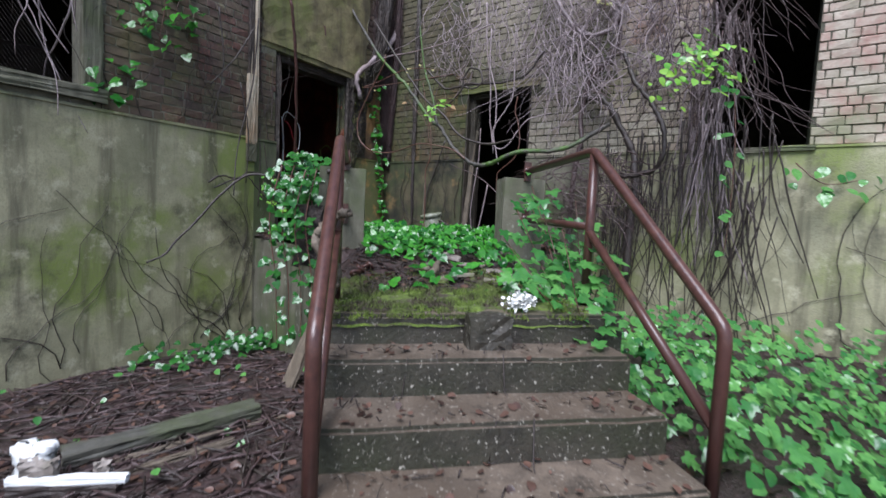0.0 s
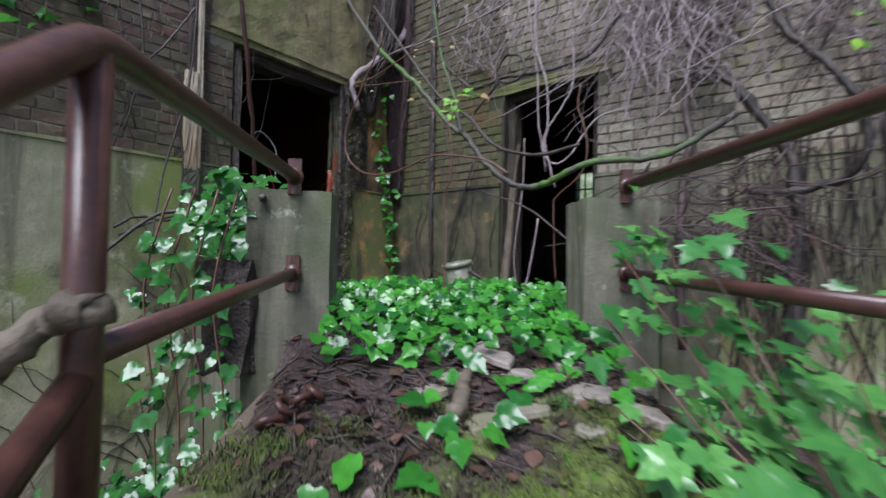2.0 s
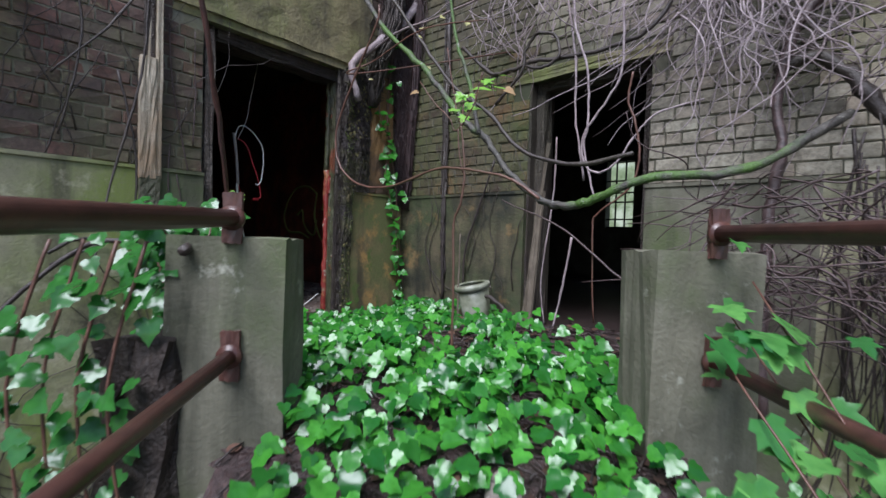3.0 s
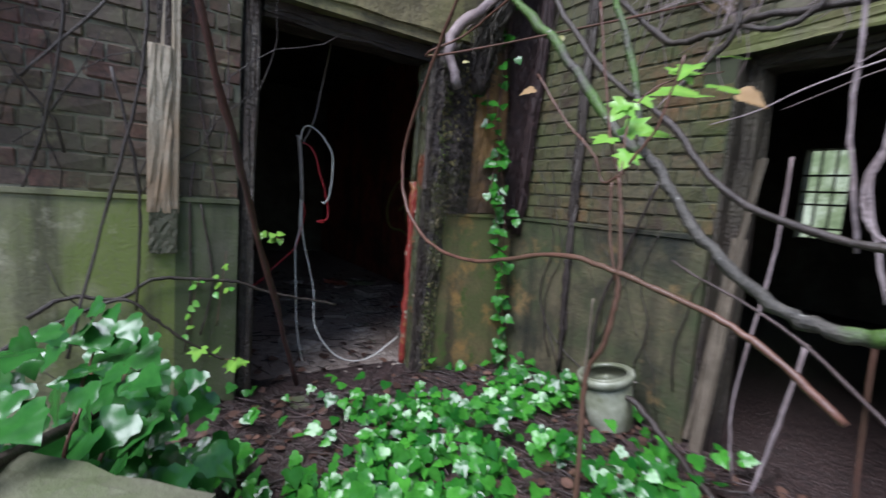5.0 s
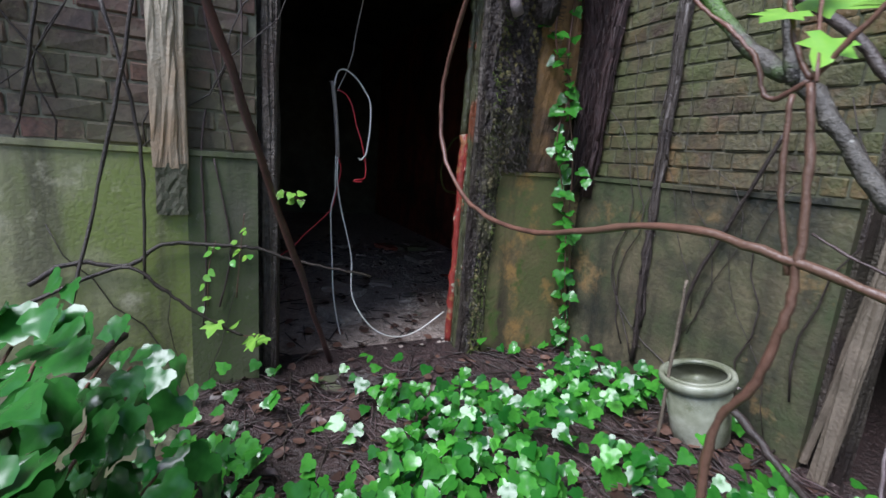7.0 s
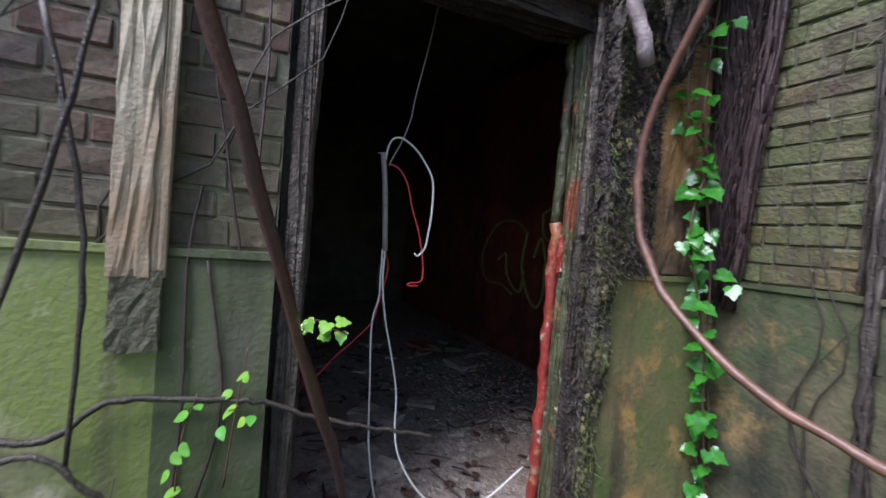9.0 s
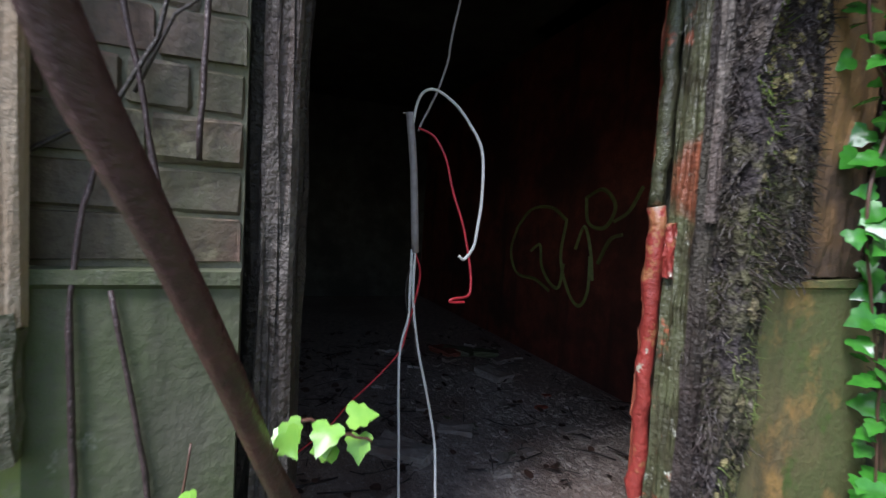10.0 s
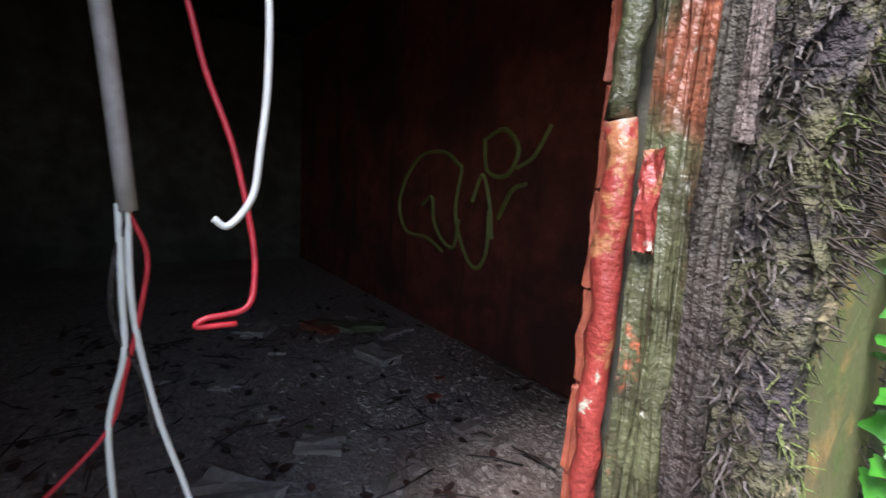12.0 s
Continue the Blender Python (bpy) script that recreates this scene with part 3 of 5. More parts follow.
def moss_pad():
    bm = bmesh.new()
    rows = []
    for i in range(46):
        row = []
        for j in range(40):
            s, f = -0.84 + 1.5 * i / 45, 0.02 + 1.2 * j / 39
            edge = min(i, 45 - i, j, 39 - j) / 6
            h = 0.022 * min(1, edge) + noise.fractal(Vector((s * 5, f * 5, 1)), 1, 2, 4) * 0.022 + noise.noise(Vector((s * 60, f * 60, 0))) * 0.006
            z = max(-0.227, debris_z(*st(s, f, 0).xy) - 0.015) + h - 0.012
            if j < 2:
                z -= 0.05 - 0.025 * j
            row.append(bm.verts.new(st(s, f - 0.03, z)))
        rows.append(row)
    for a, b in zip(rows, rows[1:]):
        for j in range(39):
            bm.faces.new((a[j], b[j], b[j + 1], a[j + 1]))
    return bm


tagged(link_mesh("moss_mat", moss_pad(), MOSS, smooth=True), "thick green moss over the slab's edge", "moss", kind="stuff")


def moss_tufts():
    rng = random.Random(8)
    bm = bmesh.new()
    for _ in range(8000):
        s, f = rng.uniform(-0.82, 0.62), rng.uniform(0.0, 1.15)
        if noise.fractal(Vector((s * 4, f * 4, 6)), 1, 2, 3) < -0.12:
            continue
        p = st(s, f - 0.03, 0)
        z = max(-0.227, debris_z(*st(s, f, 0).xy) - 0.015) + noise.fractal(Vector((s * 5, f * 5, 1)), 1, 2, 4) * 0.022 + 0.012
        if f < 0.05:
            z -= 0.03
        q = Vector((p.x, p.y, z))
        d = Vector((rng.uniform(-1, 1), rng.uniform(-1, 1), rng.uniform(0.8, 1.6))).normalized() * rng.uniform(0.014, 0.038)
        tube_bm([q, q + d], [0.0045, 0.001], 3, bm)
    return bm


tagged(link_mesh("moss_tufts", moss_tufts(), MOSS), "bristly tufts of moss on the slab", "moss", kind="stuff")


# ---- handrails ----
def railing(pts, low, label):
    root = tagged(new("handrail"), label, "handrail", "stair handrails")
    root.location = pts[0]
    bpy.context.view_layer.update()
    R = 0.029
    def add(name, ctrl, r, lab=""):
        ob = part(name, tube_bm([Vector(p) - pts[0] for p in ctrl], r, 14), RUST, root, lab, smooth=True)
        return ob
    foot, lowbend, bend, end = pts
    def soften(a, b, c, k=0.07):
        u, w = (a - b).normalized(), (c - b).normalized()
        return [b + u * k, b + u * k * 0.35 + w * k * 0.08, b + w * k * 0.35 + u * k * 0.08, b + w * k]
    add("top_rail", [foot] + soften(foot, lowbend, bend) + soften(lowbend, bend, end) + [end], R)
    post_top, post_foot = bend - Vector((0, 0, 0.02)), Vector((bend.x, bend.y, -0.24))
    add("post", [post_foot, post_top], R * 0.97)
    join = Vector((bend.x, bend.y, low[0]))
    add("lower_rail", [foot + Vector((0, 0, low[2])) , join - Vector((0, 0, 0.03))], R * 0.88)
    add("middle_rail", [join, Vector((end.x, end.y, low[1]))], R * 0.88)
    for p in (end, Vector((end.x, end.y, low[1]))):
        d = (end - bend).normalized()
        add("flange", [p - d * 0.006, p + d * 0.012], R * 1.45, "rusty flange bolted to the pier")
        plate = rough_block(-0.03, 0.03, -0.012, 0.012, -0.085, 0.085, random.Random(7), 0.003, 3, Matrix.Translation(p - pts[0] + d * 0.015) @ STAIR.to_3x3().to_4x4())
        part("bracket", plate, RUST, root, "rusty upright plate holding the rail's end")


railing([st(-0.79, -0.72, -1.02), st(-0.79, -0.72, -0.15), Vector((3.045, -3.675, 0.68)), st(-0.775, 1.81, 0.735)], (0.2, 0.27, 0.45), "rusty iron pipe handrail with bark twisted round it")
railing([Vector((4.896, -3.252, -1.0)), Vector((4.896, -3.252, -0.123)), Vector((4.105, -2.57, 0.73)), st(0.87, 1.72, 0.735)], (0.263, 0.295, 0.45), "rusty iron pipe handrail standing among leaves")

# ---- timber and doorway fittings ----
def board_thing(name, b, material, label, category, m=None, jag=0.004, seed=1, cuts=5):
    bm = rough_block(*b, random.Random(seed), jag, cuts, m)
    return tagged(link_mesh(name, bm, material), label, category)


brd = tagged(new("weathered_board"), "pale weathered board fixed upright to the brick wall", "board")
part("face_board", rough_block(0.05, 0.09, -0.062, 0.03, -0.8, -0.02, random.Random(3), 0.005, 7), PALE_WOOD, brd)
part("rotten_base", rough_block(0.05, 0.085, -0.055, 0.06, -1.0, -0.78, random.Random(13), 0.004, 6), BOARD_FOOT, brd, "dark rotten foot of the board")
part("edge_strip", rough_block(0.05, 0.082, 0.034, 0.064, -0.8, 1.5, random.Random(5), 0.004, 6), PALE_WOOD, brd, "narrow grey strip")
part("fixing_batten", rough_block(-0.0, 0.05, -0.03, 0.03, -0.9, 1.2, random.Random(6), 0.003, 4), ROT_WOOD, brd)
brd.matrix_world = pose(0.0, -2.345, 1.82, 0, 0, 0)
board_thing("upper_board", (0.03, 0.048, -2.36, -2.295, 1.75, 4.2), PALE_WOOD, "pale split board high on the brick wall", "board", seed=9)

frame1 = tagged(new("door_frame"), "rotten door frame with peeling red and green paint", "door frame")
part("left_post", rough_block(-0.24, -0.05, D1[0], D1[0] + 0.1, -0.06, 2.2, random.Random(8), 0.012, 9), ROT_WOOD, frame1, "dark rotten post")
part("left_stop", rough_block(-0.3, -0.245, D1[0], D1[0] + 0.12, -0.06, 2.2, random.Random(18), 0.014, 9), ROT_WOOD, frame1)
def jamb(name, x0, x1, y, material, sd, lab=""):
    part(name, rough_block(x0, x1, y, D1[1] + 0.0, -0.06, 2.2, random.Random(sd), 0.009, 14), material, frame1, lab)


rr = random.Random(9)
pts = [(-0.215 + rr.uniform(-0.008, 0.008), -0.795 + rr.uniform(-0.006, 0.006), -0.06 + 0.0565 * k) for k in range(41)]
rad = [0.027 * rr.uniform(0.82, 1.15) for _ in pts]
part("right_post", tube_bm(pts[:25], rad[:25], 12, None, 0.09, rr), RED_PAINT, frame1, "rounded post with peeling red paint", smooth=True)
part("right_post", tube_bm(pts[24:], [r * 0.93 for r in rad[24:]], 12, None, 0.12, rr), PEEL_PAINT, frame1, "rounded post stripped to green and white paint", smooth=True)
jamb("right_stop", -0.17, -0.125, -0.8, PEEL_PAINT, 10, "strip with peeling green and white paint")
jamb("right_lining", -0.12, -0.1, -0.815, PEEL_PAINT, 12, "split strip with flaking paint")
jamb("right_lining", -0.096, -0.07, -0.81, PEEL_PAINT, 22)
jamb("right_lining", -0.066, -0.018, -0.815, ROT_WOOD, 23, "black rotten strip")
part("paint_flake", rough_block(-0.155, -0.125, -0.822, -0.802, 1.08, 1.24, random.Random(9), 0.006, 6), RED_PAINT, frame1, "curling flake of red paint")
part("white_strip", rough_block(-0.018, -0.006, -0.835, -0.8, 1.25, 2.2, random.Random(4), 0.006, 9), LICHEN_WOOD, frame1, "narrow pale strip")
part("split_edge", rough_block(-0.05, -0.02, D1[0] + 0.03, D1[0] + 0.085, 0.0, 2.15, random.Random(31), 0.009, 9), LICHEN_WOOD, frame1, "pale rotted edge of the post")
part("head", rough_block(-0.24, -0.06, D1[0] + 0.12, -0.82, 2.1, 2.2, random.Random(11), 0.01, 6), ROT_WOOD, frame1, "dark rotten head beam")
jambs = tagged(new("brick_jamb"), "red brick inner edge of the doorway", "brickwork", kind="structure")
rr = random.Random(6)
for k in range(11):
    h = 0.205
    part("brick", rough_block(-0.312, -0.274, D1[1] - 0.015 + rr.uniform(-0.006, 0.006), D1[1], -0.06 + k * h + 0.012, -0.06 + (k + 1) * h, rr, 0.005, 3), RED_BRICK, jambs)
bm = rough_block(-0.012, 0.052, -0.8, -0.705, -0.06, 1.1, random.Random(13), 0.01, 12)
up_bm = rough_block(-0.012, 0.052, -0.8, -0.505, 1.1, 2.2, random.Random(14), 0.012, 16)


def bulge(y, z):
    """How far the matted moss stands out from the wall's edge."""
    return max(0.0, 0.035 + 0.05 * noise.fractal(Vector((3, y * 6, z * 3)), 1, 2, 3)) * max(0.0, min(1.0, (z - 0.55) / 0.25)) * max(0.0, min(1.0, (-0.52 - y) / 0.15))


for v in [*bm.verts, *up_bm.verts]:
    if v.co.x > 0.03:
        v.co.x += bulge(v.co.y, v.co.z)
tagged(link_mesh("doorway_reveal_upper", up_bm, MOSS_WALL), "rough wall edge matted with roots and moss", "wall", kind="structure")
tagged(link_mesh("doorway_reveal", bm, MOSS_WALL), "crumbling reveal of the doorway covered in moss", "wall", kind="structure")

frame2 = tagged(new("door_frame"), "dark timber frame left in the doorway", "door frame")
part("left_post", rough_block(D2[0] + 0.02, D2[0] + 0.09, 0.08, 0.2, -0.06, 2.0, random.Random(14), 0.008, 8), ROT_WOOD, frame2)
# Dark sheet added over the left reveal to keep it from showing pale.
part("left_lining", rough_block(D2[0], D2[0] + 0.02, 0.0, 0.38, -0.05, 1.99, random.Random(24), 0.004, 6), ROT_WOOD, frame2)
part("right_post", rough_block(D2[1] - 0.06, D2[1], 0.08, 0.2, -0.06, 2.0, random.Random(15), 0.008, 8), ROT_WOOD, frame2)
part("head", rough_block(D2[0] + 0.07, D2[1] - 0.06, 0.08, 0.2, 1.93, 2.0, random.Random(16), 0.008, 8), ROT_WOOD, frame2)
for a, b, w, sd in (((1.5, 0.0, 0.03), (1.63, 0.1, 1.5), 0.028, 1), ((1.58, -0.05, 0.0), (1.59, 0.08, 1.1), 0.03, 2)):
    d = Vector(b) - Vector(a)
    board_thing("leaning_plank", (-w, w, -0.012, 0.012, 0, d.length), PLANK_WOOD, "split plank leaning in the doorway", "plank",
                Matrix.Translation(a) @ d.to_track_quat("Z", "Y").to_matrix().to_4x4(), 0.004, sd)

# window in the west wall, with wire mesh
win = tagged(new("window_1"), "window with a grey frame and torn wire mesh", "window", kind="structure")
y0, y1, z0, z1 = WA
part("window_frame", rough_block(-0.1, 0.03, y1 - 0.002, y1 + 0.14, z0 - 0.1, z1, random.Random(1), 0.005, 6), PIER, win)
part("window_sill", rough_block(-0.3, 0.09, y0, y1 + 0.16, z0 - 0.12, z0, random.Random(2), 0.006, 6), PIER, win)
bm = bmesh.new()
for i in range(44):
    yy = y1 - 0.03 * i - 0.01
    for d in (-1, 1):
        tube_bm([(-0.12, yy, z0 + (0 if d > 0 else 1.5)), (-0.12, yy - 1.0, z0 + (1.5 if d > 0 else 0))], 0.0018, 3, bm)
part("wire_mesh", bm, ROT_WOOD, win, "dark wire mesh")
win2 = tagged(new("window_2"), "bare window opening with a worn sill", "window", kind="structure")
part("window_sill", rough_block(WB[0] - 0.05, WB[1] + 0.05, -0.07, 0.25, WB[2] - 0.05, WB[2], random.Random(2), 0.006, 6), PIER, win2)

# far window with bars and greenery beyond
win3 = tagged(new("window_3"), "barred window across the dark room, trees beyond", "window", kind="structure")
xa, xb, za, zb = FW
for i in range(1, 3):
    xx = xa + (xb - xa) * i / 3
    part("glazing_bar", box_bm(xx - 0.012, xx + 0.012, 6.05, 6.09, za, zb), ROT_WOOD, win3)
for k in (0.0, 0.12, 0.38, 0.52, 0.7):
    zz = za + (zb - za) * k
    part("glazing_bar", box_bm(xa, xb, 6.05, 6.09, zz, zz + 0.03), ROT_WOOD, win3)
far = link_mesh("backdrop", box_bm(-9, 5, 12.0, 12.1, -1, 6), GLASS_OUT)
tagged(far, "pale foliage outside the far window", "trees", kind="structure")


# ---- cables in the doorway ----
cab = tagged(new("hanging_cables"), "broken conduit with white and red cables dangling in the doorway", "cables")
X = -0.5
def yz(*p):
    return [(X, a, b) for a, b in p]
part("conduit", tube_bm(smooth_path(yz((-1.553, 1.541), (-1.531, 1.370), (-1.510, 1.104)), 4), 0.0125, 10), GREY_PIPE, cab, "grey conduit", smooth=True)
part("bracket", tube_bm([(X, -1.575, 1.537), (X, -1.532, 1.534)], 0.003, 6), GREY_PIPE, cab)
wire("support_wire", yz((-1.254, 3.214), (-1.350, 2.255), (-1.425, 1.807), (-1.435, 1.722), (-1.467, 1.615), (-1.510, 1.519), (-1.521, 1.487)), 0.004, GREY_PIPE, cab)
wire("white_cable", [(-0.500, -1.542, 1.498), (-0.479, -1.537, 1.566), (-0.458, -1.522, 1.600), (-0.438, -1.488, 1.603), (-0.417, -1.435, 1.565), (-0.396, -1.395, 1.510), (-0.375, -1.356, 1.428), (-0.354, -1.357, 1.293), (-0.350, -1.368, 1.191), (-0.350, -1.377, 1.136), (-0.350, -1.405, 1.099), (-0.350, -1.423, 1.108)], 0.0047, WHITE_WIRE, cab)
wire("red_cable", [(-0.500, -1.521, 1.498), (-0.477, -1.475, 1.471), (-0.455, -1.441, 1.404), (-0.432, -1.419, 1.300), (-0.409, -1.389, 1.200), (-0.386, -1.370, 1.085), (-0.364, -1.371, 1.022), (-0.350, -1.386, 0.988), (-0.350, -1.433, 0.980), (-0.350, -1.442, 0.970), (-0.350, -1.396, 0.969)], 0.0042, RED_WIRE, cab)
wire("white_cable", yz((-1.521, 1.114), (-1.521, 0.981), (-1.521, 0.894), (-1.542, 0.797), (-1.542, 0.688), (-1.531, 0.500), (-1.510, 0.188), (-1.446, -0.103)) + [(-0.4, -1.39, -0.14), (-0.4, -1.17, -0.166)], 0.0047, WHITE_WIRE, cab)
wire("white_cable", yz((-1.510, 1.114), (-1.510, 0.981), (-1.499, 0.883), (-1.478, 0.772), (-1.446, 0.650), (-1.403, 0.457)) + [(-0.38, -1.42, 0.24), (-0.32, -1.31, 0.053), (-0.3, -1.16, -0.025), (-0.3, -0.997, -0.004), (-0.32, -0.791, 0.111)], 0.0047, WHITE_WIRE, cab)
wire("red_cable", yz((-1.510, 1.104), (-1.489, 1.040), (-1.499, 0.959), (-1.521, 0.862), (-1.542, 0.786), (-1.606, 0.712), (-1.702, 0.622), (-1.776, 0.542), (-1.936, 0.427)), 0.0036, RED_WIRE, cab)
wire("grey_cable", yz((-1.510, 1.104), (-1.531, 1.018), (-1.531, 0.937), (-1.499, 0.850), (-1.489, 0.761)), 0.0036, ROT_WOOD, cab)

# graffiti outline on the partition
bm = bmesh.new()
for line in ([(-3.4, 1.2), (-3.5, 0.95), (-3.35, 0.72), (-3.0, 0.7), (-2.75, 0.62)], [(-3.4, 1.2), (-3.15, 1.4), (-2.8, 1.42), (-2.55, 1.3)], [(-3.1, 0.98), (-2.95, 1.05), (-2.9, 0.85), (-2.75, 0.7), (-2.6, 0.68), (-2.55, 0.9)],
             [(-2.55, 1.3), (-2.6, 0.95), (-2.45, 0.65), (-2.3, 0.56), (-2.2, 0.7), (-2.2, 1.0)], [(-2.4, 1.05), (-2.3, 1.25), (-2.2, 1.05), (-2.15, 0.8)], [(-2.3, 1.5), (-2.1, 1.56), (-1.95, 1.42), (-2.05, 1.25), (-2.25, 1.28), (-2.3, 1.5)],
             [(-1.95, 1.3), (-1.8, 1.38), (-1.68, 1.56)], [(-2.1, 0.95), (-1.98, 1.15), (-1.85, 1.2)]):
    tube_bm(smooth_path([(x, 0.614, z) for x, z in line], 6), 0.017, 4, bm)
tagged(link_mesh("graffiti", bm, GRAFFITI), "rounded yellow-green graffiti outline sprayed on the wall", "graffiti")


# ---- bucket ----
bucket = tagged(new("bucket"), "dirty white plastic bucket tilted in the leaf mould", "bucket")
def lathe(profile, n=36):
    bm = bmesh.new()
    rings = [[bm.verts.new((r * math.cos(2 * math.pi * k / n), r * math.sin(2 * math.pi * k / n), z)) for k in range(n)] for r, z in profile]
    for a, b in zip(rings, rings[1:]):
        for k in range(n):
            bm.faces.new((a[k], a[(k + 1) % n], b[(k + 1) % n], b[k]))
    bm.faces.new(rings[0])
    return bm
part("pail", lathe([(0.001, 0.0), (0.125, 0.0), (0.13, 0.01), (0.152, 0.33), (0.146, 0.33), (0.125, 0.02), (0.001, 0.015)]), WHITE_PLASTIC, bucket, smooth=True)
part("rim", lathe([(0.15, 0.29), (0.166, 0.295), (0.17, 0.325), (0.166, 0.342), (0.15, 0.345), (0.142, 0.33)]), WHITE_PLASTIC, bucket, smooth=True)
part("inner_rim", lathe([(0.128, 0.325), (0.14, 0.333), (0.143, 0.348), (0.134, 0.35), (0.127, 0.335)]), WHITE_PLASTIC, bucket, smooth=True)
part("wet_soil", lathe([(0.001, 0.2), (0.135, 0.2), (0.132, 0.23), (0.001, 0.24)], 20), SOIL, bucket, "dark wet soil")
part("wire_handle", tube_bm(smooth_path([(0.17, 0, 0.3), (0.15, 0.1, 0.25), (0.0, 0.19, 0.2), (-0.15, 0.1, 0.25), (-0.17, 0, 0.3)], 5), 0.004, 6), GREY_PIPE, bucket)
bucket.matrix_world = pose(1.22, -0.25, 0.02, 7, -10, 20) @ Matrix.Diagonal((0.9, 0.9, 0.88, 1))


# ---- vines and branches ----
def up(p, z):
    return (p[0], p[1], z)


VB = "woody vine climbing the brick wall"
stem("mossy_branch", [(-0.44, -0.8, 3.74), (0.491, -0.8, 2.50), (1.09, -0.8, 1.93), (1.43, -0.8, 1.54), (1.65, -0.8, 1.37), (1.82, -0.8, 1.15), (2.06, -0.8, 0.959), (2.24, -0.8, 0.903), (2.39, -0.8, 0.926), (2.68, -0.8, 1.03), (3.1, -0.5, 1.1), (3.5, -0.15, 1.4)],
     0.02, 0.025, MOSSY_BARK, "mossy green branch sagging across the doorways", "branch")
stem("dark_branch", [(0.417, -0.78, 2.92), (0.961, -0.78, 2.23), (1.34, -0.78, 1.78), (1.65, -0.78, 1.55), (1.92, -0.78, 1.27), (2.30, -0.78, 1.15), (2.62, -0.78, 1.18)], 0.012, 0.013, DARK_BARK, "dark wet branch twining beside a mossy one", "branch")
stem("branch", [(1.61, -0.82, 1.40), (1.50, -0.82, 1.79), (1.34, -0.82, 2.23), (1.22, -0.82, 3.02)], 0.015, 0.01, MOSSY_BARK, "pale lichened branch rising from a mossy one", "branch")
stem("branch", [(1.54, -0.42, 0.992), (1.65, -0.42, 0.943), (1.90, -0.42, 0.851), (2.10, -0.42, 0.745), (2.31, -0.42, 0.581), (2.47, -0.42, 0.466), (2.68, -0.42, 0.407), (2.90, -0.42, 0.349)], 0.004, 0.01, DEAD_STEM, "grey dead branch slanting down to the soil", "branch")
stem("red_vine", [(1.31, -1.48, 2.10), (1.29, -1.48, 1.99), (1.10, -1.48, 1.73), (0.91, -1.48, 1.42), (0.926, -1.48, 1.19), (1.12, -1.48, 1.03), (1.43, -1.48, 0.985), (1.81, -1.48, 1.06), (2.00, -1.48, 1.05), (2.20, -1.48, 1.01), (2.33, -1.48, 0.966), (2.46, -1.48, 0.879)],
     0.0065, 0.007, RED_STEM, "reddish vine looping across in front of the doorways", "vine")
sap = tagged(new("sapling"), "thin brown sapling forking in front of the wall", "sapling")
stem("trunk", [(1.99, -1.48, 1.27), (2.01, -1.48, 1.16), (2.02, -1.48, 1.04), (2.02, -1.48, 0.964), (2.00, -1.48, 0.86), (1.96, -1.48, 0.765), (1.97, -1.48, 0.525), (1.98, -1.48, -0.006)], 0.005, 0.007, RED_STEM, "", parent=sap)
stem("side_stem", [(1.97, -1.48, 1.26), (1.98, -1.48, 1.15), (2.01, -1.48, 1.03)], 0.0036, 0.004, RED_STEM, "", parent=sap)
stem("twig", [(1.98, -1.46, 1.28), (1.95, -1.46, 1.33), (1.92, -1.46, 1.44), (1.86, -1.46, 1.71)], 0.004, 0.0028, RED_STEM, "", parent=sap)
stem("twig", [(1.98, -1.46, 1.28), (2.01, -1.46, 1.32), (2.06, -1.46, 1.39), (2.10, -1.46, 1.53)], 0.004, 0.0028, RED_STEM, "", parent=sap)
stem("twig", [(1.98, -1.46, 1.28), (1.93, -1.46, 1.26), (1.90, -1.46, 1.32), (1.85, -1.46, 1.37), (1.79, -1.46, 1.42), (1.66, -1.46, 1.57)], 0.004, 0.0028, RED_STEM, "", parent=sap)
for k, (p, nrm, size, tip, mt, lab) in enumerate((((1.53, -1.35, 1.57), (0.3, -0.4, 0.6), 0.05, (-0.5, -0.6, -0.5), AUTUMN, "curled brown leaf"), ((2.08, -1.35, 1.47), (0.35, -0.2, 0.9), 0.13, (-0.5, -0.75, -0.3), LIME, ""), ((2.02, -1.35, 1.38), (0.3, -0.2, 0.9), 0.075, (-0.5, -0.7, -0.1), LIME, ""),
                                                  ((2.12, -1.35, 1.48), (0.3, -0.3, 0.9), 0.1, (0.3, 0.7, -0.1), LIME, ""), ((2.17, -1.35, 1.46), (0.4, -0.4, 0.5), 0.06, (0.3, 0.5, -0.6), AUTUMN, "leaf turning orange-brown"))):
    leaves("leaf", [(p, nrm, size, tip)], "ivy", mt, sap, lab, seed=k + 4)
stem("leaning_pole", [(-0.11, -1.61, -0.05), (0.29, -1.91, 0.8), (0.66, -2.19, 1.6), (0.85, -2.39, 2.25), (0.86, -2.44, 2.42), (0.75, -2.42, 2.52), (0.35, -2.32, 2.7), (0.01, -2.24, 2.83)], 0.016, 0.012, WET_STEM, "dark straight stem leaning across the doorway", "pole")
stem("dead_twig", [(0.08, -2.85, 0.529), (0.08, -2.71, 0.616), (0.08, -2.51, 0.603), (0.08, -2.38, 0.692), (0.08, -2.15, 0.679), (0.08, -1.99, 0.66), (0.08, -1.85, 0.602), (0.08, -1.63, 0.548), (0.08, -1.45, 0.505)], 0.011, 0.006, DARK_BARK, "dark dead twig jutting across the doorway", "twig")
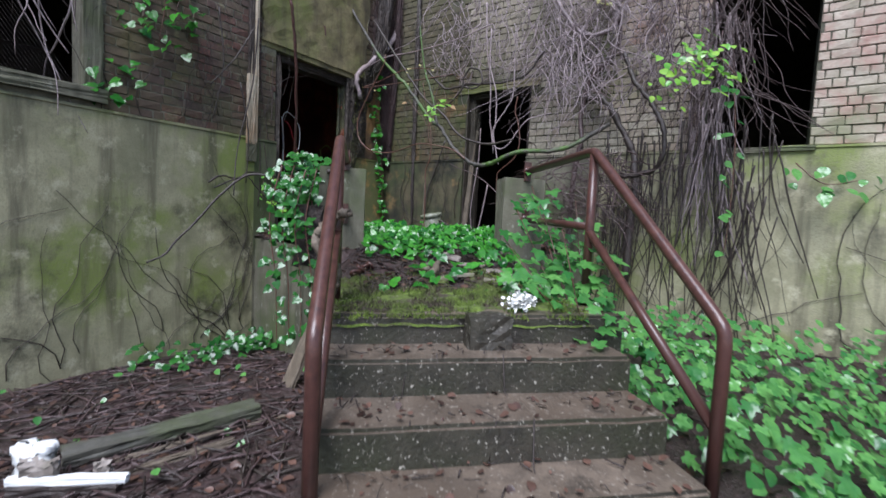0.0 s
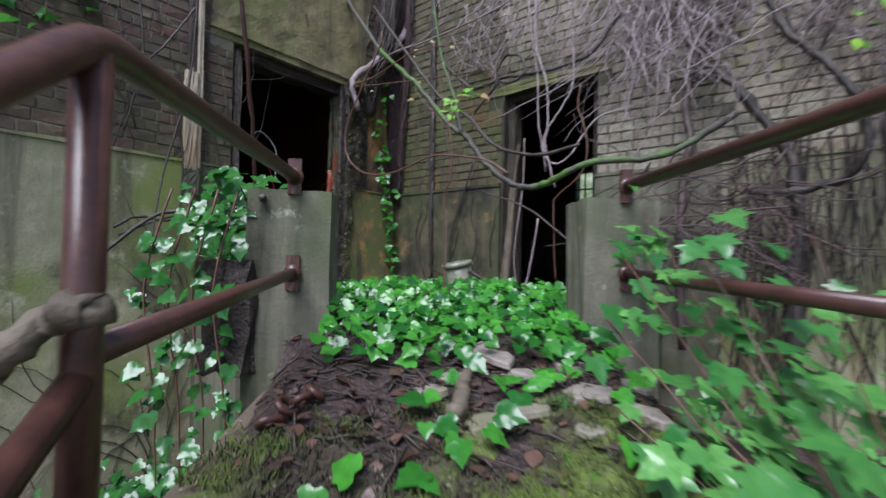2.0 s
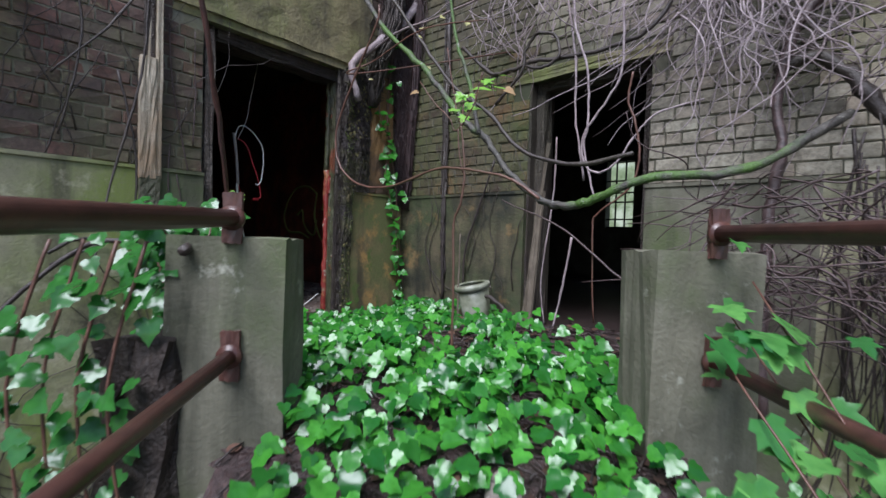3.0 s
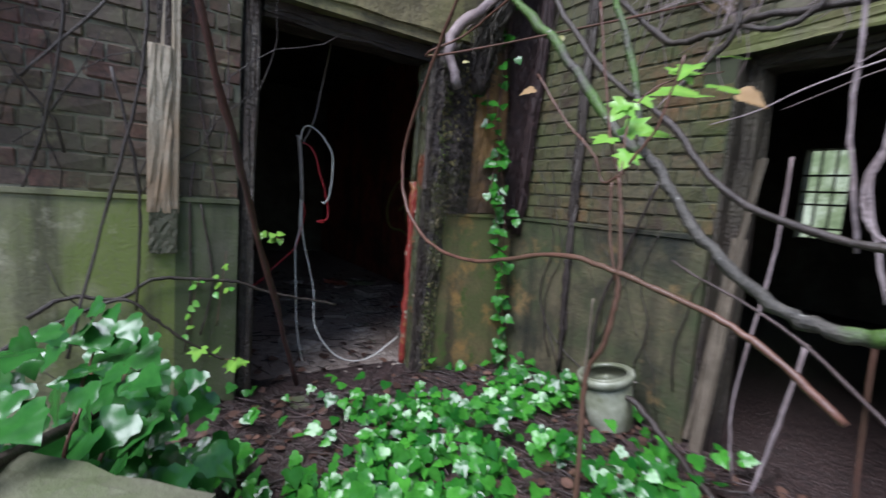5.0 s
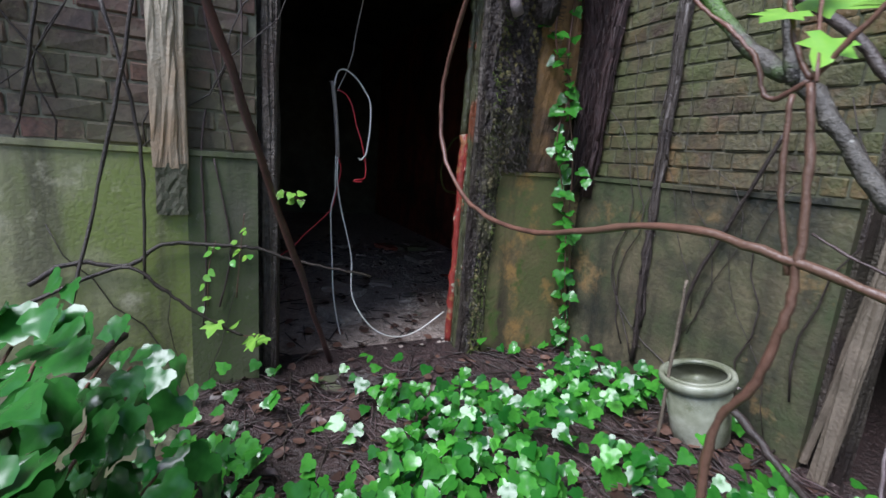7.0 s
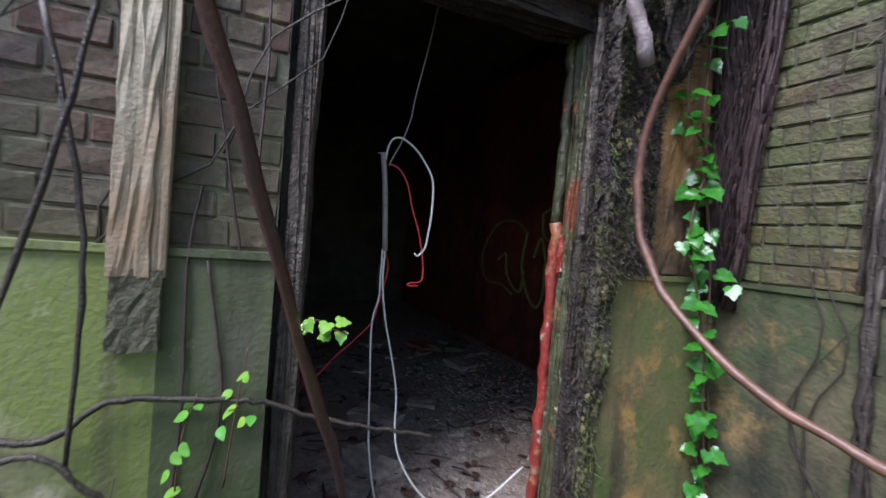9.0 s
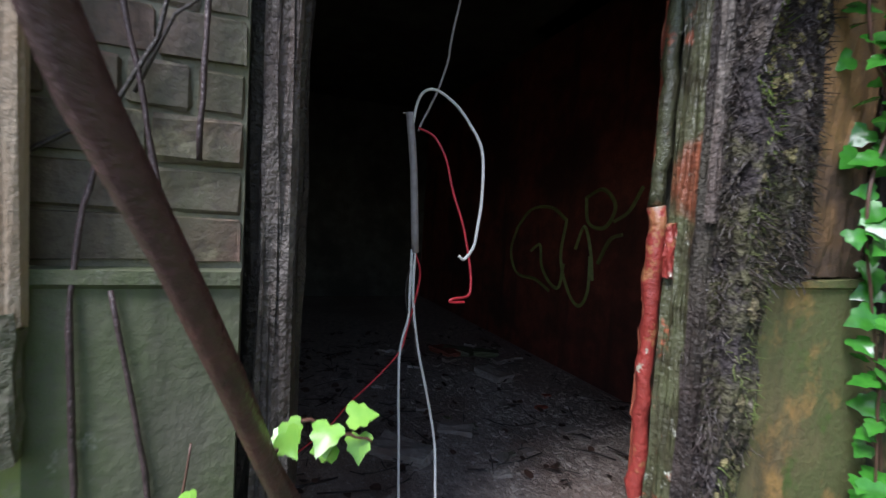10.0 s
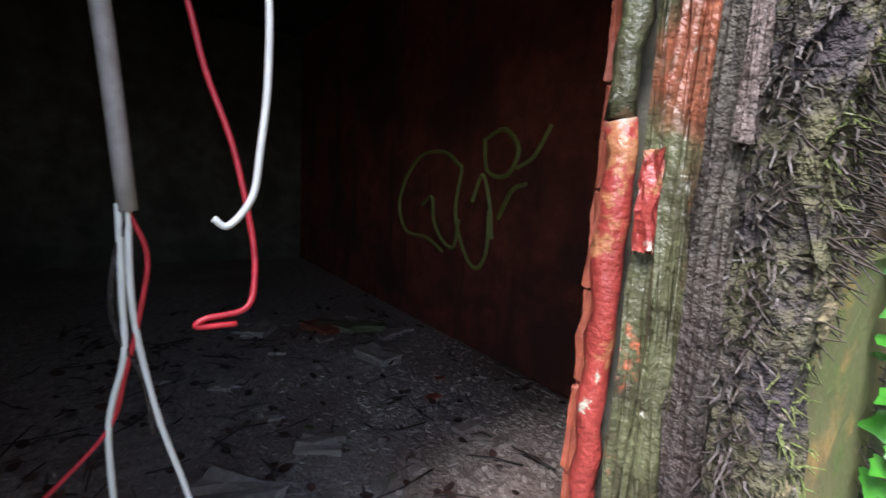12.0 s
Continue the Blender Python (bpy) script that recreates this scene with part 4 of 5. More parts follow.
stem("dead_twig", [(0.22, -2.86, 0.474), (0.22, -2.52, 0.626), (0.22, -2.38, 0.53), (0.22, -2.28, 0.435), (0.22, -2.17, 0.349), (0.22, -2.08, 0.291)], 0.008, 0.006, DARK_BARK, "dark drooping twig above the ivy", "twig")
for i, c in enumerate(([(0.25, -2.40, 2.37), (0.2, -2.43, 1.65), (0.18, -2.58, 0.945), (0.3, -2.69, 0.405)], [(0.15, -2.54, 1.65), (0.15, -2.44, 1.12), (0.14, -2.45, 0.557)], [(0.1, -2.77, 2.38), (0.1, -2.71, 1.82), (0.09, -2.81, 1.22)], [(0.1, -2.35, 2.32), (0.1, -2.58, 1.91), (0.1, -2.85, 1.56)])):
    stem("thin_vine", c, 0.009, 0.006, DARK_BARK, "thin dark vine on the brick wall", "vine", "thin wall vines", seed=i)
stem("branch", [(1.03, -0.33, 2.29), (1.33, -0.33, 2.02), (1.51, -0.33, 2.00), (1.73, -0.33, 2.02), (2.06, -0.33, 1.98), (2.34, -0.33, 1.99), (2.54, -0.33, 2.04), (2.73, -0.3, 2.28)], 0.015, 0.014, DARK_BARK, "dark branch running along the lintel", "branch")
stem("looped_branch", [(1.40, -0.35, 1.75), (1.63, -0.35, 1.96), (1.65, -0.35, 2.10), (1.75, -0.35, 2.21), (1.90, -0.35, 2.15), (1.94, -0.37, 2.00), (1.82, -0.38, 1.94), (1.68, -0.38, 1.98)], 0.012, 0.011, DARK_BARK, "dark branch curled into a ring above the doorway", "branch")
for i, (c, r, m) in enumerate((([(1.91, -0.3, 3.01), (1.98, -0.34, 2.41), (2.06, -0.34, 1.91), (2.07, -0.34, 1.56), (2.15, -0.34, 1.11)], 0.0085, BARK),
                               ([(2.38, -0.36, 2.25), (2.39, -0.36, 1.83), (2.33, -0.38, 1.66), (2.17, -0.4, 1.42), (2.17, -0.4, 1.23), (2.27, -0.4, 1.15), (2.39, -0.4, 1.21), (2.49, -0.36, 1.38), (2.61, -0.34, 1.50), (2.83, -0.2, 1.58)], 0.008, BARK),
                               ([(2.06, -0.4, 2.63), (2.07, -0.4, 2.19), (2.17, -0.4, 1.84), (2.19, -0.4, 1.49), (2.17, -0.4, 1.32), (2.26, -0.4, 0.959)], 0.0085, BARK),
                               ([(2.47, -0.4, 1.76), (2.45, -0.4, 1.59), (2.50, -0.4, 1.43), (2.53, -0.4, 1.21), (2.47, -0.4, 1.03), (2.28, -0.4, 0.883), (2.25, -0.4, 0.756), (2.28, -0.4, 0.159)], 0.007, RED_STEM),
                               ([(1.86, -0.2, 1.47), (1.85, -0.2, 1.02), (1.80, -0.25, 0.416), (1.84, -0.25, 0.06)], 0.0065, BARK), ([(2.01, -0.2, 0.726), (1.97, -0.25, 0.325), (1.93, -0.3, 0.051)], 0.0085, BARK))):
    stem("hanging_vine", c, r, r * 0.8, m, "bare vine hanging in the doorway", "vine", "vines in the doorway", seed=i)
stem("looped_vine", [(3.67, -0.4, 2.07), (3.79, -0.4, 1.79), (4.01, -0.45, 1.47), (4.13, -0.5, 1.21), (4.13, -0.5, 0.972), (4.03, -0.45, 0.847), (3.78, -0.4, 0.801), (3.56, -0.3, 0.842)], 0.024, 0.022, DARK_BARK, "thick dark vine hooked into a loop", "vine")
stem("thick_vine", [(2.72, -0.2, 3.42), (2.75, -0.2, 3.04), (2.91, -0.2, 2.71), (3.15, -0.2, 2.44), (3.40, -0.2, 2.41), (3.51, -0.2, 2.51), (3.43, -0.2, 2.76)], 0.022, 0.026, BARK, "gnarled vine bent over the wall", "vine")
stem("climbing_vine", [(3.35, -0.15, 3.59), (3.51, -0.15, 2.69), (3.52, -0.15, 2.24), (3.29, -0.18, 1.95), (3.19, -0.2, 1.57), (3.22, -0.25, 1.22), (3.18, -0.3, 0.718), (3.21, -0.4, -0.244)], 0.02, 0.03, DEAD_STEM, "pale twisted vine trunk against the wall", "vine")
stem("climbing_vine", [(3.17, -0.15, 1.69), (3.37, -0.15, 1.72), (3.56, -0.15, 1.48), (3.75, -0.2, 1.14), (3.83, -0.25, 0.82), (3.82, -0.3, -0.347)], 0.032, 0.042, DARK_BARK, "dark arching vine trunk against the wall", "vine")


def strands(name, n, box, length, r, material, label, seed, drift=0.25, category="vines"):
    """Many thin stems hanging and tangling, as one mass."""
    rng = random.Random(seed)
    bm = bmesh.new()
    for _ in range(n):
        p = Vector([rng.uniform(a, b) for a, b in box])
        pts = [p.copy()]
        d = Vector((rng.uniform(-1, 1) * drift, rng.uniform(-0.3, 0.3) * drift, -1))
        for k in range(rng.randint(4, 8)):
            d += Vector((rng.uniform(-1, 1), rng.uniform(-0.5, 0.5), rng.uniform(-0.4, 0.4))) * drift * 1.6
            p = p + d.normalized() * length / 6
            p.y = min(p.y, -0.05)
            pts.append(p.copy())
        rr = r * rng.uniform(0.5, 1.4)
        q = smooth_path(pts, 3)
        tube_bm(q, [rr * (1.1 - 0.7 * i / len(q)) for i in range(len(q))], 4, bm)
    return tagged(link_mesh(name, bm, material, smooth=True), label, category, kind="stuff")


strands("hanging_stems", 360, ((2.53, 4.05), (-0.35, -0.08), (2.0, 3.6)), 0.9, 0.005, BARK, "tangle of bare purple-grey vines over the wall", 1, 0.5)
strands("hanging_stems", 190, ((3.98, 4.83), (-0.4, -0.08), (1.7, 3.4)), 1.0, 0.004, DEAD_STEM, "bare vines hanging across the window", 2, 0.35)
strands("hanging_stems", 150, ((0.9, 2.6), (-0.3, -0.08), (2.3, 3.6)), 0.7, 0.0045, BARK, "thin bare vines above the doorway", 3, 0.6)
strands("root_curtain", 110, ((3.5, 5.1), (-0.3, -0.08), (0.4, 1.4)), 1.5, 0.007, DARK_BARK, "dark curtain of vine roots on the plaster", 4, 0.1)
strands("root_curtain", 70, ((4.28, 4.62), (-0.2, -0.06), (1.2, 2.6)), 1.2, 0.008, BARK, "shaggy bundle of stems beside the window", 6, 0.12)
strands("brush_heap", 150, ((3.0, 3.85), (-0.8, -0.2), (0.45, 1.05)), 0.7, 0.005, DEAD_STEM, "heap of dead purple-brown stems by the wall", 5, 1.4)
strands("window_stems", 30, ((0.06, 0.3), (-4.9, -4.0), (1.9, 3.0)), 1.1, 0.008, BARK, "bare vines hanging over the window", 7, 0.4)


def wall_tracery(name, along, lo, hi, zlo, zhi, n, seed, off, label):
    """Thin creepers pressed flat to the plaster."""
    rng = random.Random(seed)
    bm = bmesh.new()
    for _ in range(n):
        u, z = rng.uniform(lo, hi), rng.uniform(zlo, zlo + 0.5)
        a = rng.uniform(1.1, 2.0)
        pts = []
        for k in range(rng.randint(7, 15)):
            pts.append((off, u, z) if along == "y" else (u, -off, z))
            a += rng.uniform(-0.55, 0.55)
            a = max(0.3, min(2.8, a))
            u += math.cos(a) * 0.14
            z += math.sin(a) * 0.14
        r = rng.uniform(0.002, 0.0055)
        tube_bm(pts, [r * (1 - 0.6 * i / len(pts)) for i in range(len(pts))], 4, bm)
    return tagged(link_mesh(name, bm, DARK_BARK, smooth=True), label, "creeper", kind="stuff")


wall_tracery("creeper", "y", -5.2, -2.1, -1.5, 2.0, 26, 3, 0.055, "thin dark creepers spreading over the plaster")
wall_tracery("creeper", "y", -4.1, -2.05, 0.9, 2.5, 16, 9, 0.03, "thin dark creepers spreading over the bricks")
wall_tracery("creeper", "x", 3.9, 7.8, -0.8, 1.2, 22, 4, 0.062, "thin dark creepers spreading over the plaster")
wall_tracery("creeper", "x", 0.1, 1.45, 0.0, 2.2, 9, 5, 0.06, "thin dark creepers spreading over the plaster")

for k, c in enumerate(([(0.06, -2.24, 0.3), (0.055, -2.22, 0.657), (0.055, -2.23, 1.06), (0.02, -2.21, 1.28)], [(0.06, -2.17, 0.382), (0.055, -2.12, 0.669), (0.055, -2.18, 1.07)], [(0.03, -2.09, 1.05), (0.03, -2.15, 1.37), (0.03, -2.21, 1.72), (0.03, -2.23, 2.14)], [(0.03, -2.07, 1.28), (0.03, -2.06, 1.64), (0.03, -2.07, 2.08)])):
    stem("thin_vine", c, 0.005, 0.004, DEAD_STEM, "thin bare vine on the doorway's edge", "vine", "thin wall vines", n=5, seed=k)


def shaggy_trunk(name, ctrl, r, n, seed, material, label):
    """A climbing trunk made of many fibrous strands."""
    rng = random.Random(seed)
    core = smooth_path(ctrl, 6)
    bm = tube_bm(core, [r * 0.8 * rng.uniform(0.85, 1.15) for _ in core], 9, wob=0.15, rng=rng)
    for _ in range(n):
        i0 = rng.randint(0, len(core) - 6)
        i1 = min(len(core) - 1, i0 + rng.randint(5, 16))
        a, da = rng.uniform(0, 6.28), rng.uniform(-0.25, 0.25)
        pts = []
        for k in range(i0, i1 + 1):
            rad = r * rng.uniform(0.75, 1.12)
            pts.append(core[k] + Vector((math.cos(a), math.sin(a), 0)) * rad + Vector((rng.uniform(-1, 1), rng.uniform(-1, 1), 0)) * 0.012)
            a += da
        rr = rng.uniform(0.004, 0.013)
        tube_bm(pts, [rr] * len(pts), 4, bm)
    for _ in range(n * 5):
        p = core[rng.randint(0, len(core) - 1)]
        a = rng.uniform(0, 6.28)
        d = Vector((math.cos(a), math.sin(a), rng.uniform(-0.6, 0.2)))
        tube_bm([p + d * r * 0.8, p + d * (r + rng.uniform(0.01, 0.04))], 0.0016, 3, bm)
    return tagged(link_mesh(name, bm, material, smooth=True), label, "vine")


shaggy_trunk("climbing_vine", [(0.05, -0.507, 1.92), (0.12, -0.486, 2.33), (0.18, -0.357, 2.84), (0.2, -0.292, 4.22)], 0.09, 90, 1, ROT_WOOD, "thick shaggy vine above the doorway's corner")
shaggy_trunk("climbing_vine", [(0.118, -0.07, 0.968), (0.155, -0.06, 1.61), (0.208, -0.06, 2.45), (0.251, -0.07, 4.25)], 0.028, 80, 2, RED_ROOT, "reddish fibrous vine in the wall's corner")
def root_mat(name, n, place, seed, material, label, length=(0.4, 1.3), r=0.0035):
    """Vertical fibrous stems pressed to the wall, thinning out downward."""
    rng = random.Random(seed)
    bm = bmesh.new()
    for _ in range(n):
        u, z, l = rng.random(), rng.uniform(1.5, 4.0), rng.uniform(*length)
        pts = []
        for k in range(9):
            zz = z - l * k / 8
            u += rng.uniform(-0.07, 0.07)
            pts.append(place(u, max(1.0, zz), rng))
        rr = r * rng.uniform(0.5, 1.8)
        tube_bm(pts, [rr * (1 - 0.07 * k) for k in range(9)], 4, bm, 0.2, rng)
    return tagged(link_mesh(name, bm, material, smooth=True), label, "roots", kind="stuff")


def west_side(u, z, rng):
    w = 0.16 + 0.3 * max(0.0, min(1.0, (z - 1.9) / 1.0))
    return Vector((0.04 + rng.uniform(0, 0.05) + 0.05 * max(0, z - 2), -0.02 - u * w, z))


def north_side(u, z, rng):
    w = 0.07 + 0.2 * max(0.0, min(1.0, (z - 1.4) / 1.2))
    return Vector((0.02 + u * w, -0.03 - rng.uniform(0, 0.05), z))


root_mat("root_mat", 320, west_side, 31, RED_ROOT, "dark reddish fibrous vine roots matted in the corner")
root_mat("root_mat", 170, north_side, 32, RED_ROOT, "dark reddish fibrous vine roots matted on the bricks")
root_mat("root_mat", 60, lambda u, z, g: Vector((0.56 + u * 0.07, -0.02 - g.uniform(0, 0.03), z)), 33, DARK_BARK, "dark fibrous roots of a vine on the bricks", (0.5, 1.2), 0.003)
shaggy_trunk("climbing_vine", [(0.66, -0.06, 0.1), (0.637, -0.06, 0.715), (0.611, -0.035, 1.51), (0.616, -0.04, 2.54), (0.612, -0.06, 4.01)], 0.011, 70, 3, DARK_BARK, "dark vine rooted to the bricks")


def hair_mat(name, n, place, length, seed, material, label):
    """Short fibrous roots and moss hairs standing off a surface."""
    rng = random.Random(seed)
    bm = bmesh.new()
    for _ in range(n):
        p, nrm = place(rng)
        d = (Vector(nrm) * rng.uniform(0.2, 1.0) + Vector((rng.uniform(-1, 1), rng.uniform(-1, 1), rng.uniform(-1.4, 0.5)))).normalized()
        l = rng.uniform(0.4, 1.0) * length
        q = Vector(p)
        bend = Vector((rng.uniform(-1, 1), rng.uniform(-1, 1), rng.uniform(-1, 0.2))) * l * 0.4
        tube_bm([q, q + d * l * 0.5, q + d * l + bend], [0.0024, 0.002, 0.001], 3, bm)
    return tagged(link_mesh(name, bm, material), label, "roots", kind="stuff")


def on_edge(r, y1, z0):
    y, z = r.uniform(-0.8, y1), r.uniform(z0, 2.2)
    return (0.05 + bulge(y, z), y, z), (1, -0.4, 0)


hair_mat("root_fringe", 2200, lambda r: on_edge(r, -0.5, 1.1), 0.045, 1, DARK_BARK, "dark fibrous roots matted on the doorway's reveal")
hair_mat("root_fringe", 1200, lambda r: ((r.uniform(-0.01, 0.05), -0.8, r.uniform(-0.05, 2.2)), (0.3, -1, 0)), 0.04, 2, DARK_BARK, "dark fibrous roots matted on the wall")
rng = random.Random(41)
bm = bmesh.new()
for _ in range(560):
    y, z = rng.uniform(-0.79, -0.52), rng.uniform(-0.05, 2.15)
    if noise.fractal(Vector((y * 9, 1, z * 5)), 1, 2, 3) < -0.05 or (z < 1.1 and y > -0.71):
        continue
    r = rng.uniform(0.004, 0.014)
    v0 = bmesh.ops.create_icosphere(bm, subdivisions=2, radius=r, matrix=Matrix.Translation((0.052 + bulge(y, z), y, z)) @ Matrix.Diagonal((0.6, 1, rng.uniform(0.8, 1.6), 1)))["verts"]
    for v in v0:
        v.co += Vector((rng.uniform(-1, 1), rng.uniform(-1, 1), rng.uniform(-1, 1))) * r * 0.3
tagged(link_mesh("moss_clumps", bm, CLUMP), "yellow-green moss clumps on the crumbling reveal", "moss", kind="stuff")
hair_mat("root_fringe", 900, lambda r: on_edge(r, -0.7, -0.05), 0.035, 3, MOSS, "tufts of moss on the doorway's reveal")
hair_mat("root_fringe", 700, lambda r: ((0.03, r.uniform(-0.12, -0.02), r.uniform(0.2, 2.6)), (1, -0.5, 0)), 0.06, 4, ROT_WOOD, "fibrous roots in the wall's corner")
stem("branch", [(0.18, -0.752, 1.91), (0.18, -0.821, 2.19), (0.18, -0.543, 2.48), (0.18, -0.197, 2.81), (0.18, 0.238, 3.59)], 0.03, 0.045, BARK, "grey gnarled branch at the doorway's head", "branch")
stem("branch", [(-0.143, -0.6, 2.28), (0.442, -0.6, 2.46), (1.02, -0.6, 2.46), (1.68, -0.6, 2.50), (2.19, -0.6, 2.59)], 0.01, 0.007, BARK, "pale thin branch over the corner", "branch")
stem("dead_stick", [(0.47, -3.6, -0.26), (0.49, -3.46, -0.19), (0.5, -3.36, -0.06), (0.53, -3.2, 0.12), (0.58, -3.0, 0.38), (0.65, -2.77, 0.6), (0.8, -2.6, 0.62)], 0.008, 0.013, DARK_BARK, "dark bare stick reaching out of the ivy", "stick")
stem("twisted_wood", [(3.15, -3.67, 0.274), (3.10, -3.72, 0.267), (3.05, -3.77, 0.204), (3.02, -3.80, 0.134), (3.04, -3.78, 0.051), (3.08, -3.75, -0.002), (3.10, -3.72, -0.039), (3.09, -3.73, -0.109), (3.08, -3.74, -0.164)], 0.022, 0.03, PLANK_WOOD, "curl of twisted dead wood wrapped round the handrail", "dead wood", n=9)
nl = tagged(new("nail"), "rusty nail driven into the wall over the doorway", "nail")
part("shaft", tube_bm([(0, -1.31, 2.74), (0.06, -1.32, 2.71), (0.065, -1.31, 2.60)], 0.008, 8), RUST, nl)

stem("dead_branch", [st(-1.05, -0.5, -0.98), st(-0.92, -0.7, -0.92), st(-0.75, -0.86, -0.84), st(-0.6, -0.92, -0.8), st(-0.52, -1.05, -0.86)], 0.016, 0.022, DARK_BARK, "dark wet branch lying at the steps' foot", "branch")
board_thing("plastic_scrap", (-0.1, 0.1, -0.06, 0.06, 0, 0.05), DARK_BARK, "crumpled black plastic scrap on the doorway's soil", "scrap", pose(0.23, -1.52, debris_z(0.23, -1.52) - 0.005, 0, 0, 35), 0.018, 5, 5)
stem("dead_stick", [(1.2, -0.3, 0.27), (1.42, -0.3, 0.2), (1.62, -0.36, 0.12), (1.9, -0.5, 0.06)], 0.017, 0.014, DARK_BARK, "black wet stick lying beside the bucket", "stick")
stem("thin_vine", [(1.22, -0.08, 1.37), (1.05, -0.08, 0.925), (0.938, -0.09, 0.6), (0.91, -0.08, 0.268)], 0.008, 0.012, DARK_BARK, "thin dark stem slanting over the plaster", "vine", "thin wall vines")
stem("dead_stick", [(1.14, -0.42, 0.725), (1.14, -0.42, 0.455), (1.14, -0.42, -0.014)], 0.006, 0.009, PLANK_WOOD, "thin upright stick behind the bucket", "stick")
# ---- rusty chain and rubble on the slab ----
chain = tagged(new("chain"), "rusty heavy chain lying on the moss", "chain")
for i in range(4):
    bm = bmesh.new()
    n, m = 14, 7
    rings = []
    for a in range(n):
        t = 2 * math.pi * a / n
        c = Vector((0.042 * math.cos(t), 0.03 * math.sin(t), 0))
        nn = c.normalized()
        rings.append([bm.verts.new(c + (nn * math.cos(2 * math.pi * k / m) + Vector((0, 0, 1)) * math.sin(2 * math.pi * k / m)) * 0.012) for k in range(m)])
    for a in range(n):
        for k in range(m):
            bm.faces.new((rings[a][k], rings[(a + 1) % n][k], rings[(a + 1) % n][(k + 1) % m], rings[a][(k + 1) % m]))
    p = st(-0.66 + 0.035 * i, 1.0 + 0.055 * i, 0)
    bmesh.ops.transform(bm, matrix=pose(p.x, p.y, debris_z(p.x, p.y) + 0.03, 40 if i % 2 else -35, 20, 100 + 12 * i), verts=bm.verts)
    part("link", bm, RUST, chain, smooth=True)


def stone(seed, s, f, w, d, h, material=STONE, label="flat broken stone bedded in the leaf mould"):
    rng = random.Random(seed)
    bm = bmesh.new()
    n = rng.randint(5, 7)
    ang = sorted(rng.uniform(0, 6.28) for _ in range(n))
    ang = [2 * math.pi * i / n + rng.uniform(-0.3, 0.3) for i in range(n)]
    lo = [bm.verts.new((math.cos(a) * w * rng.uniform(0.8, 1.1), math.sin(a) * d * rng.uniform(0.8, 1.1), 0)) for a in ang]
    hi = [bm.verts.new((v.co.x * 0.94, v.co.y * 0.94, h * rng.uniform(0.85, 1.1))) for v in lo]
    bm.faces.new(hi)
    bm.faces.new(lo[::-1])
    for i in range(n):
        bm.faces.new((lo[i], lo[(i + 1) % n], hi[(i + 1) % n], hi[i]))
    bmesh.ops.bevel(bm, geom=bm.edges[:], offset=0.006, segments=1, affect="EDGES")
    p = st(s, f, 0)
    bmesh.ops.transform(bm, matrix=pose(p.x, p.y, debris_z(p.x, p.y) - h * 0.35, rng.uniform(-6, 6), rng.uniform(-6, 6), rng.uniform(0, 360)), verts=bm.verts)
    return tagged(link_mesh("stone", bm, material), label, "stone", "stones on the slab")


for i, (s, f, w, d) in enumerate(((0.15, 1.95, 0.14, 0.1), (0.38, 2.05, 0.12, 0.1), (0.0, 1.75, 0.1, 0.08), (0.25, 2.3, 0.13, 0.09), (0.5, 1.75, 0.1, 0.08), (-0.15, 2.1, 0.09, 0.06), (0.12, 2.55, 0.16, 0.07), (0.42, 2.5, 0.1, 0.07), (-0.05, 2.35, 0.08, 0.06), (0.6, 2.2, 0.1, 0.07), (0.3, 1.6, 0.08, 0.05))):
    stone(i, s * 1.1, f * 0.6 - 0.05, w * 1.1, d * 1.1, 0.03)
p = st(-0.05, 1.15, 0)
stem("rotten_log", [p + Vector((0.1, -0.16, debris_z(p.x, p.y) + 0.03)), p + Vector((0, 0, debris_z(p.x, p.y) + 0.045)), p + Vector((-0.1, 0.17, debris_z(p.x, p.y) + 0.07))], 0.03, 0.024, PLANK_WOOD, "short mossy rotten log on the rubble", "log", n=9)
for a, b, w, sd in (((Vector((2.05, -3.25, -1.12))), Vector((2.12, -3.05, -0.62)), 0.09, 3),):
    d = b - a
    board_thing("leaning_plank", (-w, w, -0.02, 0.02, 0, d.length), PLANK_WOOD, "rough board leaning against the steps' side", "plank", Matrix.Translation(a) @ d.to_track_quat("Z", "Y").to_matrix().to_4x4(), 0.006, sd)
def lay(name, a, b, w, h, material, label, category, seed):
    a, b = Vector((*a, ground_z(*a) - h * 0.3)), Vector((*b, ground_z(*b) - h * 0.3))
    d = b - a
    m = Matrix.Translation(a) @ d.to_track_quat("X", "Z").to_matrix().to_4x4()
    return board_thing(name, (0, d.length, -w / 2, w / 2, 0, h), material, label, category, m, 0.008, seed, 7)


lay("kerb_stone", (2.12, -4.65), (2.36, -3.7), 0.17, 0.12, KERB, "long grey kerb stone half sunk in leaf mould", "kerb", 1)
lay("old_plank", (2.35, -4.5), (2.57, -3.45), 0.04, 0.025, PLANK_WOOD, "pale broken lath lying on the soil", "plank", 2)
lay("old_plank", (2.45, -4.75), (2.6, -4.0), 0.05, 0.03, PLANK_WOOD, "grey broken plank lying on the soil", "plank", 3)


tray = tagged(new("broken_tray"), "broken white plastic tray lying in the leaf mould", "plastic scrap")
CLEAN_PLASTIC = surface("clean_white_plastic", (0.85, 0.86, 0.85), (0.7, 0.71, 0.7), (0.6, 0.6, 0.58), stain_amount=(0.6, 0.75), scale=8, rough=0.35, bump_strength=0.05)
tz = ground_z(2.5, -4.7)
part("rim", rough_block(0.0, 0.5, -0.018, 0.018, 0.05, 0.085, random.Random(2), 0.003, 6), CLEAN_PLASTIC, tray)
